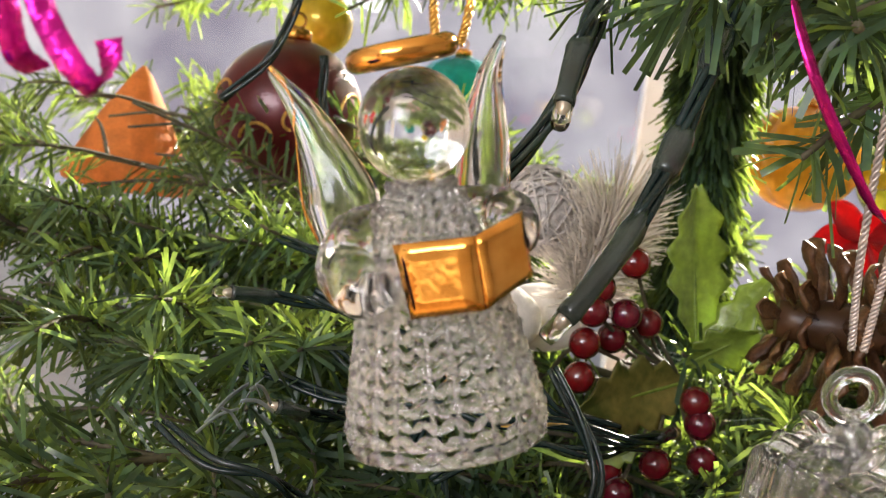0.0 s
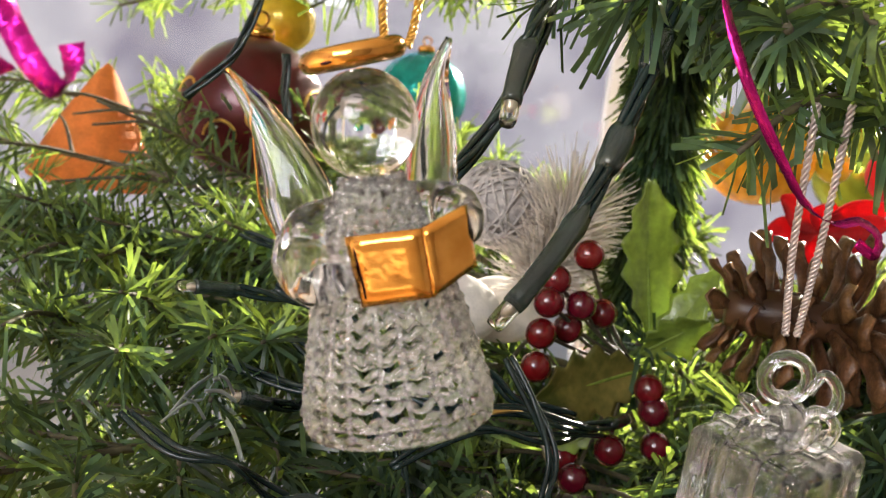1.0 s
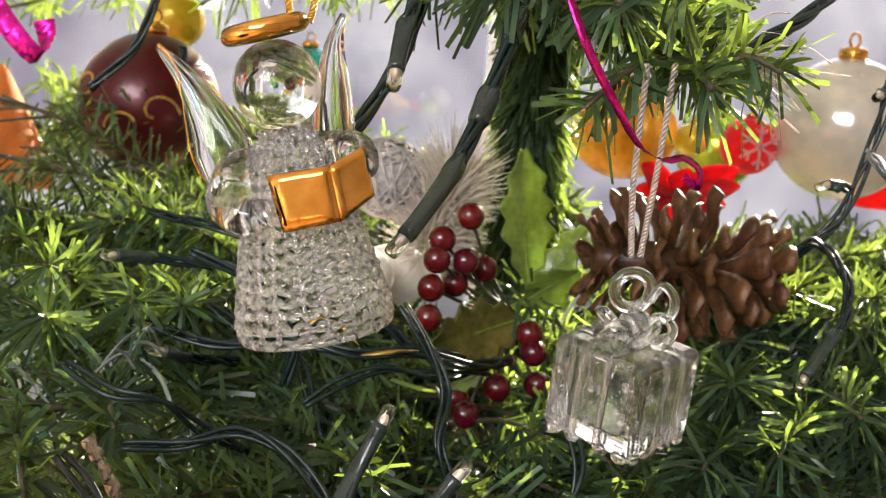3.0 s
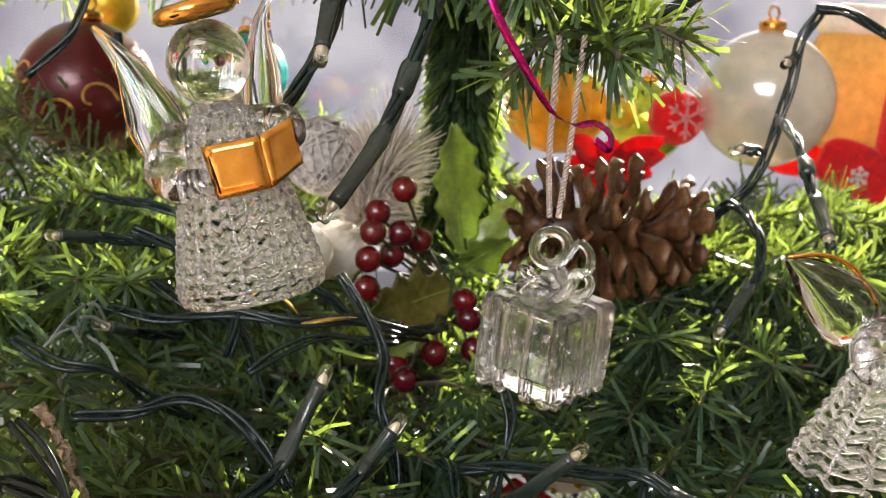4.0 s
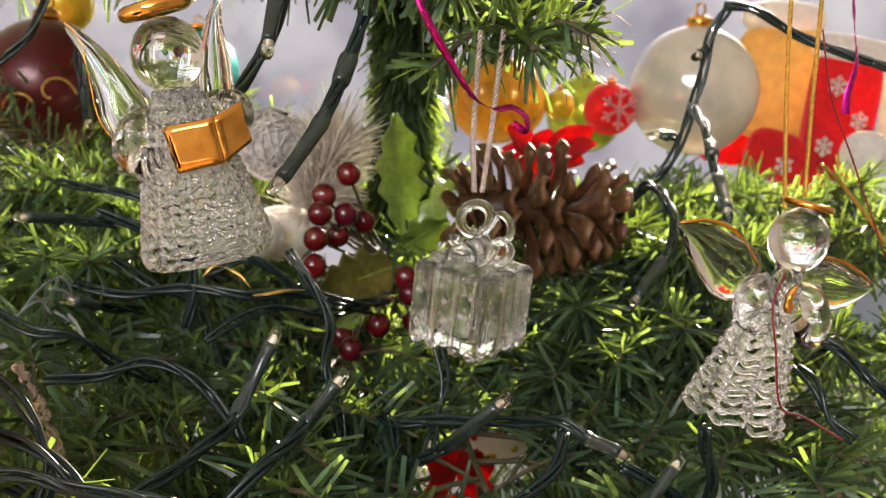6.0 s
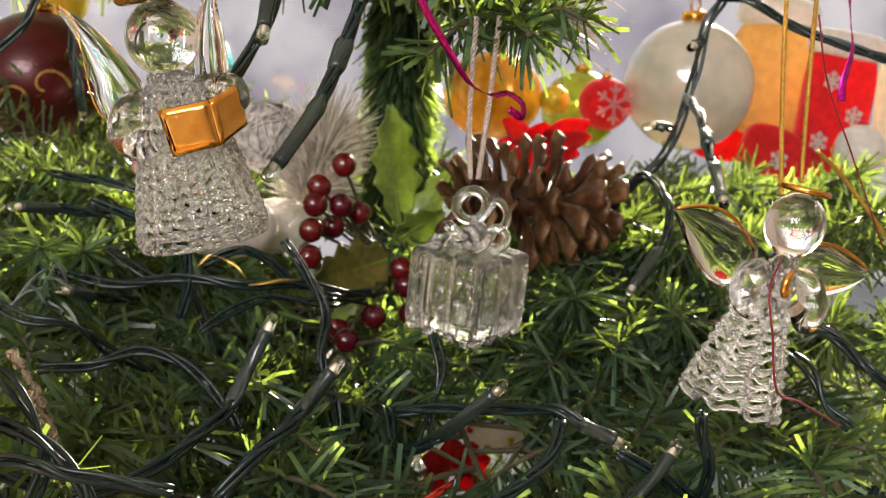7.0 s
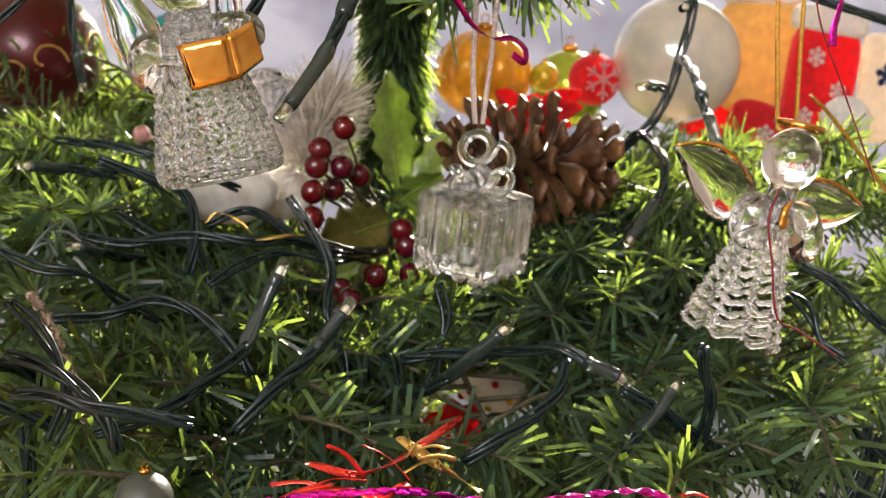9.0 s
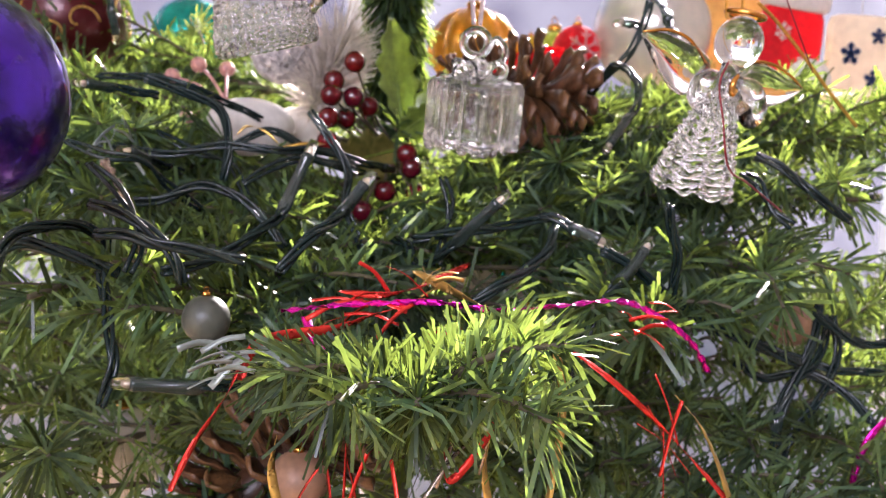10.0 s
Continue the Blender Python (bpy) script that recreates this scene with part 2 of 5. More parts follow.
def tube(path, radius, seg=8, flat=1.0, closed=False, caps=True, flute=0.0):
    """A tube along the path; radius a number or one for each point; flat squeezes it along its second axis."""
    path = np.asarray(path, float)
    n = len(path)
    _, s, u = frames_along(path)
    r = np.broadcast_to(np.asarray(radius, float), (n,))
    a = np.linspace(0, 2 * math.pi, seg, endpoint=False)
    ring = s[:, None] * np.cos(a)[None, :, None] + flat * u[:, None] * np.sin(a)[None, :, None]
    groove = 1 + flute * np.cos(3 * a[None, :] + 0.12 * np.arange(n)[:, None]) * np.clip(np.linspace(-0.3, 1.6, n), 0, 1)[:, None]
    v = (path[:, None] + ring * (r[:, None] * groove)[:, :, None]).reshape(-1, 3)
    f = []
    for i in range(n if closed else n - 1):
        j = (i + 1) % n
        for k in range(seg):
            f.append((i * seg + k, i * seg + (k + 1) % seg, j * seg + (k + 1) % seg, j * seg + k))
    if caps and not closed:
        f.append(tuple(range(seg))[::-1])
        f.append(tuple((n - 1) * seg + k for k in range(seg)))
    return v, f


def twisted(path, strands, offset, radius, turns, seg=6):
    """Strands wound round the path."""
    path = np.asarray(path, float)
    _, s, u = frames_along(path)
    w = np.linspace(0, turns * 2 * math.pi, len(path))
    out = []
    for k in range(strands):
        a = w + k * 2 * math.pi / strands
        out.append(tube(path + offset * (s * np.cos(a)[:, None] + u * np.sin(a)[:, None]), radius, seg))
    return out


def lathe(profile, seg=40):
    """Profile (r, z) spun about z."""
    prof = np.asarray(profile, float)
    a = np.linspace(0, 2 * math.pi, seg, endpoint=False)
    v = np.stack([prof[:, :1] * np.cos(a), prof[:, :1] * np.sin(a), np.repeat(prof[:, 1:], seg, 1)], -1).reshape(-1, 3)
    f = []
    for i in range(len(prof) - 1):
        for k in range(seg):
            f.append((i * seg + k, i * seg + (k + 1) % seg, (i + 1) * seg + (k + 1) % seg, (i + 1) * seg + k))
    f.append(tuple(range(seg))[::-1])
    f.append(tuple((len(prof) - 1) * seg + k for k in range(seg)))
    return v, f


def ball(radius, seg=40, rings=24, centre=(0, 0, 0), squash=(1, 1, 1)):
    t = np.linspace(0.02, math.pi - 0.02, rings)
    v, f = lathe(np.stack([np.sin(t), -np.cos(t)], 1), seg)
    return v * radius * np.array(squash) + np.array(centre), f


def ring(radius, thick, seg=40, minor=10, m=Matrix(), squash=1.0):
    a = np.linspace(0, 2 * math.pi, seg, endpoint=False)
    path = np.stack([radius * np.cos(a), radius * np.sin(a), 0 * a], 1)
    b = np.linspace(0, 2 * math.pi, minor, endpoint=False)
    out = np.stack([(radius + thick * np.cos(b))[None, :] * np.cos(a)[:, None],
                    (radius + thick * np.cos(b))[None, :] * np.sin(a)[:, None],
                    np.repeat(thick * squash * np.sin(b)[None, :], seg, 0)], -1).reshape(-1, 3)
    f = [(i * minor + k, ((i + 1) % seg) * minor + k, ((i + 1) % seg) * minor + (k + 1) % minor, i * minor + (k + 1) % minor)
         for i in range(seg) for k in range(minor)]
    return moved((out, f), m)


def box(x0, x1, y0, y1, z0, z1):
    v = [(x, y, z) for x in (x0, x1) for y in (y0, y1) for z in (z0, z1)]
    return v, [(0, 1, 3, 2), (4, 6, 7, 5), (0, 4, 5, 1), (2, 3, 7, 6), (0, 2, 6, 4), (1, 5, 7, 3)]


def soft_box(w, d, h, r=0.15, n=10, power=6.0):
    """A rounded block, as a superellipsoid of half sizes w, d, h."""
    v, f = ball(1, 4 * n, 2 * n)
    q = (np.abs(v) ** power).sum(1) ** (1 / power)
    return v / q[:, None] * np.array((w, d, h)), f


def strip(path, width, twist=0.0, turn0=0.0, thick=0.00012, crinkle=0.0):
    """A foil ribbon with a little thickness along the path."""
    path = np.asarray(path, float)
    _, s, u = frames_along(path)
    a = turn0 + np.linspace(0, twist, len(path))
    if crinkle:
        a = a + crinkle * np.sin(np.arange(len(path)) * 1.7) + crinkle * 0.5 * np.sin(np.arange(len(path)) * 0.63)
    side = s * np.cos(a)[:, None] + u * np.sin(a)[:, None]
    nor = -s * np.sin(a)[:, None] + u * np.cos(a)[:, None]
    w, t = width / 2, thick / 2
    v = np.stack([path + side * w + nor * t, path - side * w + nor * t, path - side * w - nor * t, path + side * w - nor * t], 1).reshape(-1, 3)
    f = []
    for i in range(len(path) - 1):
        for k in range(4):
            f.append((4 * i + k, 4 * i + (k + 1) % 4, 4 * i + 4 + (k + 1) % 4, 4 * i + 4 + k))
    return v, f + [(3, 2, 1, 0), tuple(4 * (len(path) - 1) + k for k in range(4))]


# gaps between the boughs: two ends and their radii
GAPS = [(np.array(a), np.array(b), ra, rb) for a, b, ra, rb in (
    ((0.1008, 0.2100, 1.0761), (0.1624, 0.4200, 0.9980), 0.011, 0.022),
    ((0.0850, 0.2150, 1.0770), (0.1350, 0.3900, 1.0080), 0.012, 0.020),
    ((0.1370, 0.3950, 1.0080), (0.3450, 0.7300, 1.1730), 0.020, 0.022),
    ((-0.0900, 0.3000, 1.1750), (-0.1790, 0.6000, 1.1720), 0.012, 0.034),
    ((0.0584, 0.2500, 1.1129), (0.0725, 0.3500, 1.0904), 0.014, 0.02),
    ((0.0458, 0.2500, 1.1428), (0.0616, 0.4000, 1.1217), 0.014, 0.024),
    ((0.0134, 0.3000, 1.1260), (0.0207, 0.4000, 1.1258), 0.012, 0.02),
    ((0.1233, 0.2600, 1.1498), (0.1548, 0.3600, 1.1379), 0.018, 0.03),
    ((0.0268, 0.2400, 1.1119), (0.0316, 0.3000, 1.1020), 0.010, 0.010),
    ((-0.0632, 0.2000, 1.0766), (-0.0905, 0.4500, 1.0436), 0.006, 0.016),
    ((0.1778, 0.2000, 1.0482), (0.3086, 0.4500, 0.9966), 0.008, 0.018),
    ((-0.0326, 0.2000, 1.0160), (-0.0398, 0.4500, 0.9433), 0.008, 0.014))]


def needle_strips(path, per_metre, length, width, lean=0.75, droop=0.15, start=0.0, core=0.0):
    """Flat bent needles all round a twig's path."""
    path = np.asarray(path, float)
    seg = np.linalg.norm(np.diff(path, axis=0), axis=1)
    total = seg.sum()
    n = max(3, int(total * per_metre))
    t = start + (1 - start) * rng.random(n)
    cum = np.concatenate([[0], np.cumsum(seg)]) / total
    base = np.stack([np.interp(t, cum, path[:, k]) for k in range(3)], 1)
    tan, s, u = frames_along(path)
    idx = np.clip((t * (len(path) - 1)).astype(int), 0, len(path) - 1)
    a = rng.random(n) * 2 * math.pi
    rad = s[idx] * np.cos(a)[:, None] + u[idx] * np.sin(a)[:, None]
    base = base + rad * core
    lean_n = lean * rng.uniform(0.4, 1.5, n)[:, None]
    d = tan[idx] * lean_n + rad + rng.normal(0, 0.12, (n, 3))
    d /= np.linalg.norm(d, axis=1, keepdims=True)
    ln = (length * rng.uniform(0.55, 1.1, n))[:, None]
    side = np.cross(d, rng.normal(0, 1, (n, 3)))
    side /= np.linalg.norm(side, axis=1, keepdims=True)
    w = (width * rng.uniform(0.7, 1.2, n))[:, None] / 2
    bend = np.cross(d, side) * rng.normal(0, 0.24, (n, 1)) + np.array((0, 0, -droop))
    p1, p2 = base + d * ln * 0.5 + bend * ln * 0.25, base + d * ln + bend * ln
    keep = np.ones(n, bool)
    for a0, b0, ra, rb in GAPS:
        ab = b0 - a0
        for q in (p1, p2):
            h = np.clip(((q - a0) @ ab) / ab.dot(ab), 0, 1)
            keep &= np.linalg.norm(q - a0 - h[:, None] * ab, axis=1) > ra + (rb - ra) * h
    base, side, w, p1, p2 = base[keep], side[keep], w[keep], p1[keep], p2[keep]
    n = len(base)
    if n == 0:
        return np.zeros((0, 3)), []
    v = np.stack([base - side * w * 0.6, base + side * w * 0.6, p1 - side * w, p1 + side * w, p2 - side * w * 0.85, p2 + side * w * 0.85], 1).reshape(-1, 3)
    k = 6 * np.arange(n)[:, None]
    f = np.concatenate([k + np.array((0, 1, 3, 2)), k + np.array((2, 3, 5, 4))])
    return v, f.tolist()


# ---- the room round the tree ----
X0, X1, Y0, Y1, H = -2.0, 2.4, -2.2, 1.7, 2.6


def wall_with_opening(name, at, thick, lo, hi, o_lo, o_hi, o_z0, o_z1, label):
    """A wall along x at y = at, with one opening through it."""
    pieces = [(lo, o_lo, 0, H), (o_hi, hi, 0, H), (o_lo, o_hi, 0, o_z0), (o_lo, o_hi, o_z1, H)]
    vf = joined([box(a, b, at, at + thick, c, d) for a, b, c, d in pieces])
    tagged(new(name, mesh_of(name, *vf, WALL, False)), label, "wall", kind="structure")


wall_with_opening("wall_north", Y1, 0.2, X0 - 0.2, X1 + 0.2, -0.85, 1.5, 0.06, 2.3, "pale painted wall with a wide window")
wall_with_opening("wall_south", Y0 - 0.2, 0.2, X0 - 0.2, X1 + 0.2, -1.9, -0.3, 1.5, 2.5, "pale painted wall with a window")
for name, x in (("wall_west", X0 - 0.2), ("wall_east", X1)):
    tagged(new(name, mesh_of(name, *box(x, x + 0.2, Y0, Y1, 0, H), WALL, False)), "plain pale painted wall", "wall", kind="structure")
tagged(new("ceiling", mesh_of("ceiling", *box(X0 - 0.2, X1 + 0.2, Y0 - 0.2, Y1 + 0.2, H, H + 0.2), CEIL, False)), "plain white ceiling", "ceiling", kind="structure")
floor = tagged(new("floor", mesh_of("floor", *box(X0 - 0.2, X1 + 0.2, Y0 - 0.2, Y1 + 0.2, -0.2, -0.012), WOOD, False)), "oak plank floor", "floor", kind="structure")
PLACE[floor] = Matrix()
tagged(new("ground", mesh_of("ground", *box(-60, 60, 1.95, 90, -0.6, -0.3), mat("garden_ground", (0.5, 0.47, 0.4), 0.9, size=0.6), False)), "pale stone terrace beyond the window", "ground", kind="structure")
tagged(new("backdrop", mesh_of("backdrop", [(-14, 9, -0.4), (14, 9, -0.4), (14, 9, 3.4), (-14, 9, 3.4)], [(0, 1, 2, 3)], DISTANCE, False)),
       "bright hazy daylight outside the window", "backdrop", kind="structure")


def window(name, x0, x1, z0, z1, y, bars):
    root = thing(name, pose((x0 + x1) / 2, y, z0), "white framed window letting in daylight", "window", kind="structure")
    w = (x1 - x0) / 2
    h = z1 - z0
    t = 0.06
    for a, b, c, d in ((-w, w, 0, t), (-w, w, h - t, h), (-w, -w + t, t, h - t), (w - t, w, t, h - t)):
        part("window_frame", box(a, b, -0.03, 0.03, c, d), FRAME, root, smooth=False)
    for k in range(1, bars):
        x = -w + 2 * w * k / bars
        part("mullion", box(x - 0.03, x + 0.03, -0.028, 0.028, t, h - t), FRAME, root, smooth=False)
    for k in range(bars):
        a, b = -w + 2 * w * k / bars + 0.032, -w + 2 * w * (k + 1) / bars - 0.032
        pane = part("pane", box(a, b, -0.003, 0.003, t, h - t), PANE, root, smooth=False)
        pane.visible_shadow = False
    part("window_sill", box(-w, w, -0.16, -0.031, -0.03, 0.0), FRAME, root, smooth=False)


PANE = glass_mat("window_glass", (1, 1, 1), 0.0, 0.0, 5)
window("window_1", -0.85, 1.5, 0.06, 2.3, Y1 + 0.1, 2)
window("window_2", -1.9, -0.3, 1.5, 2.5, Y0 - 0.1, 2)

# ---- the tree ----
TRUNK = Vector((0.1133, 0.4700, 1.1526))
TX, TY = TRUNK.x, TRUNK.y
tree = thing("christmas_tree", pose(TX, TY, 0.0), "artificial green pine Christmas tree with flat plastic needles", "christmas tree")
trunk_path = spline([(TX, TY, 0.0), (TX + 0.002, TY, 0.6), (TX, TY, 1.1), (TX - 0.004, TY, 1.3), (TX, TY, 1.9)], 6)
trunk = part("trunk", tube(trunk_path, np.linspace(0.016, 0.010, len(trunk_path)), 12), BARK, tree, "thin stem wrapped in short green needles", local=False)
wrap_path = spline([(TX, TY, 1.33), (TX - 0.002, TY, 1.2), (TX, TY, 1.0)], 10)
part("needles", needle_strips(wrap_path, 24000, 0.017, 0.0014, lean=1.7, droop=0.1, core=0.011), NEEDLE, trunk, local=False, kind="stuff")


def bough(start, end, sag=0.0, twigs=14, twig=0.085, per_metre=1750, needle=0.0205, width=0.0016, spread=55, first=0.25, lift=0.2):
    """A wired branch with twigs to both sides, all set with needles."""
    a, b = np.array(start, float), np.array(end, float)
    mid = (a + b) / 2 + np.array((0, 0, sag))
    path = spline([a, mid, b], 10)
    stems = [tube(path, np.linspace(0.0022, 0.0011, len(path)), 6)]
    leaves = [needle_strips(path, per_metre, needle, width, start=first * 0.6)]
    tan, _, _ = frames_along(path)
    for k in range(twigs):
        t = first + (1 - first) * (k + 0.5) / twigs
        i = int(t * (len(path) - 1))
        sgn = 1 if k % 2 else -1
        ang = radians(spread) * sgn * rng.uniform(0.6, 1.2)
        d = Vector(tan[i])
        d.rotate(Matrix.Rotation(ang, 3, "Z"))
        d = np.array(d) + np.array((0, 0, rng.uniform(-0.12, 0.35) * lift / 0.2))
        d /= np.linalg.norm(d)
        ln = twig * rng.uniform(0.7, 1.2) * (1.15 - 0.5 * t)
        p = path[i]
        tp = spline([p, p + d * ln * 0.55 + np.array((0, 0, 0.004)), p + d * ln], 5)
        stems.append(tube(tp, np.linspace(0.0012, 0.0007, len(tp)), 5))
        leaves.append(needle_strips(tp, per_metre, needle, width))
    br = part("branch", joined(stems), STEM, tree, local=False)
    part("needles", joined(leaves), NEEDLE, br, local=False, kind="stuff")


MIDDLE = [(-0.26, 0.42, 1.140), (-0.20, 0.32, 1.115), (-0.13, 0.25, 1.085), (-0.065, 0.20, 1.066), (-0.005, 0.175, 1.056), (0.045, 0.20, 1.052),
          (0.105, 0.235, 1.058), (0.165, 0.18, 1.056), (0.215, 0.20, 1.072), (0.28, 0.25, 1.10), (0.35, 0.33, 1.13), (0.40, 0.44, 1.135)]
for e in MIDDLE:
    bough((TX, TY, 1.075), e, 0.008, 15, per_metre=1600)
# a second row close under the ornaments
for e in [(-0.17, 0.40, 1.135), (-0.09, 0.33, 1.105), (0.20, 0.29, 1.098), (0.26, 0.34, 1.125), (0.33, 0.40, 1.145), (0.27, 0.45, 1.13)]:
    bough((TX, TY, 1.085), e, 0.006, 12, twig=0.07)
LOWER = [(-0.30, 0.36, 1.02), (-0.22, 0.24, 1.01), (-0.13, 0.16, 1.0), (-0.05, 0.11, 0.99), (0.13, 0.11, 0.98), (0.20, 0.13, 0.99),
         (0.28, 0.18, 1.0), (0.36, 0.26, 1.02), (0.44, 0.38, 1.03)]
for e in LOWER:
    bough((TX, TY, 0.96), e, 0.01, 14, twig=0.1, per_metre=1500)
for e in [(-0.25, 0.2, 0.88), (-0.1, 0.06, 0.86), (0.05, 0.03, 0.86), (0.2, 0.05, 0.86), (0.36, 0.16, 0.88), (0.48, 0.34, 0.89)]:
    bough((TX, TY, 0.82), e, 0.01, 11, twig=0.11, per_metre=900)
# behind the trunk
for e in [(-0.2, 0.62, 1.178), (-0.12, 0.7, 1.172), (-0.28, 0.55, 1.16), (-0.22, 0.72, 1.16), (-0.05, 0.82, 1.15), (0.15, 0.85, 1.14), (0.35, 0.75, 1.11), (0.45, 0.58, 1.12), (0.45, 0.79, 1.10),
          (-0.35, 0.6, 1.01), (-0.1, 0.85, 1.0), (0.3, 0.85, 1.0), (0.5, 0.6, 1.02)]:
    bough((TX, TY, e[2] - 0.05), e, 0.01, 14, twig=0.1, per_metre=1100)
# overhead
for e in [(0.1014, 0.2050, 1.2063), (0.0748, 0.2000, 1.2237), (0.0604, 0.2800, 1.2312)]:
    bough((TX, TY, 1.265), e, 0.012, 12, twig=0.048, needle=0.018)
# higher boughs mostly out of view, added to shade the trunk and left side
for e in [(-0.16, 0.62, 1.27), (-0.06, 0.72, 1.275), (0.14, 0.75, 1.275), (0.0, 0.58, 1.265), (0.2, 0.69, 1.295),
          (-0.2, 0.5, 1.33), (-0.12, 0.66, 1.34), (0.0, 0.72, 1.34), (0.1, 0.72, 1.34), (-0.1, 0.56, 1.335)]:
    bough((TX, TY, e[2] + 0.03), e, 0.008, 9, twig=0.1, per_metre=700)
# unseen boughs above these, added to keep sun off the left side
for k in (3, 4, 5, 6, 7, 8, 9):
    a = radians(36 * k + 10)
    bough((TX, TY, 1.42), (TX + 0.24 * math.cos(a), TY + 0.24 * math.sin(a), 1.385), 0.01, 10, twig=0.08, per_metre=900)
hang = Vector((0.6395, 0.7800, 1.1977))
bough((TX, TY, 1.42), (hang.x, hang.y, hang.z + 0.2), 0.01, 3, twig=0.03, per_metre=250)
for e in [(-0.20, 0.38, 1.262), (-0.12, 0.27, 1.268), (-0.03, 0.22, 1.275),
          (-0.2, 0.72, 1.235), (-0.25, 0.45, 1.25)]:
    bough((TX, TY, 1.28), e, 0.012, 9, twig=0.09, per_metre=750)
# the bough that hangs nearest below the walk
bough((TX, TY, 0.99), (0.0319, 0.0450, 1.0673), -0.012, 26, twig=0.06, per_metre=3900, needle=0.017, width=0.0011, first=0.5)


# ---- glass angels ----
def wing(path, widths, thick, dish=0.0):
    """A leaf-shaped glass wing along a line, widths across it, thick in depth."""
    p = spline(path, 7)
    w = np.interp(np.linspace(0, 1, len(p)), np.linspace(0, 1, len(widths)), widths)
    t = np.gradient(p, axis=0)
    t /= np.linalg.norm(t, axis=1, keepdims=True)
    side = np.stack([t[:, 2], 0 * w, -t[:, 0]], 1)
    a = np.linspace(0, 2 * math.pi, 16, endpoint=False)
    th = thick * (0.35 + 0.65 * w / w.max())
    v = p[:, None] + side[:, None] * (np.cos(a)[None, :, None] * w[:, None, None])
    v = v + np.array((0, 1.0, 0)) * (np.sin(a)[None, :, None] * th[:, None, None] + dish * (np.cos(a) ** 2)[None, :, None]
                                   + 0.26 * thick * np.sin(5.5 * np.cos(a)[None, :, None] + 0.09 * np.arange(len(p))[:, None, None]) * np.abs(np.sin(a))[None, :, None])
    n = len(p)
    f = [(i * 16 + k, i * 16 + (k + 1) % 16, (i + 1) * 16 + (k + 1) % 16, (i + 1) * 16 + k) for i in range(n - 1) for k in range(16)]
    return v.reshape(-1, 3), f + [tuple(range(16))[::-1], tuple((n - 1) * 16 + k for k in range(16))]


def lattice(profile, rows, waves, amp, thick, columns, stray=0.25, bulge=1.1):
    """A skirt of wavy glass rings fused one upon another, with upright ribs."""
    prof = np.asarray(profile, float)
    out = []
    zs = np.linspace(prof[0, 1], prof[-1, 1], rows)
    for i, z in enumerate(zs):
        a = np.linspace(0, 2 * math.pi, waves * 8, endpoint=False)
        ph = 0.12 * i + rng.uniform(-stray, stray)
        zz = z + amp * np.sin(waves * a + ph + 0.5 * np.sin(5 * a + 1.7 * i)) * (1 + 0.35 * np.sin(7 * a + 2.3 * i)) + amp * 0.3 * np.sin(3 * a + i)
        r = np.interp(zz, prof[:, 1], prof[:, 0]) + amp * bulge * np.sin(waves * a + ph)
        out.append(tube(np.stack([r * np.cos(a), r * np.sin(a), zz], 1), thick * (1 + 0.22 * np.sin(2 * waves * a + i) + 0.15 * np.sin(11 * a + 3.1 * i)), 6, closed=True))
    for k in range(columns):
        a = 2 * math.pi * (k + 0.5 * rng.random()) / columns
        z = np.linspace(prof[0, 1], prof[-1, 1], 3 * rows)
        r = np.interp(z, prof[:, 1], prof[:, 0]) + 0.4 * thick
        aa = a + 0.02 * np.sin(z * 2000 + k)
        out.append(tube(np.stack([r * np.cos(aa), r * np.sin(aa), z], 1), thick * 0.75 * (1 + 0.3 * np.sin(np.arange(len(z)) * 2.1)), 6))
    return out


def figurine(name, m, skirt_parts, glass_parts, gold_parts, label, tall=1.035):
    sk, g, au = joined(skirt_parts), joined(glass_parts), joined(gold_parts)
    v, f = joined([g, au, sk])
    v = v * np.array((0.001, 0.001, 0.001 * tall))
    slots = [0] * len(g[1]) + [1] * len(au[1]) + [2] * len(sk[1])
    return thing(name, m, label, "ornament", "glass angels", data=mesh_of(name, v, f, [GLASS, GOLD, SPUN], True, slots))


def rod(points, radii, seg=10, n=6, ripple=0.0):
    p = spline(points, n)
    r = np.interp(np.linspace(0, 1, len(p)), np.linspace(0, 1, len(radii)), radii)
    return tube(p, r * (1 + ripple * np.sin(np.arange(len(p)) * 1.3)), seg)


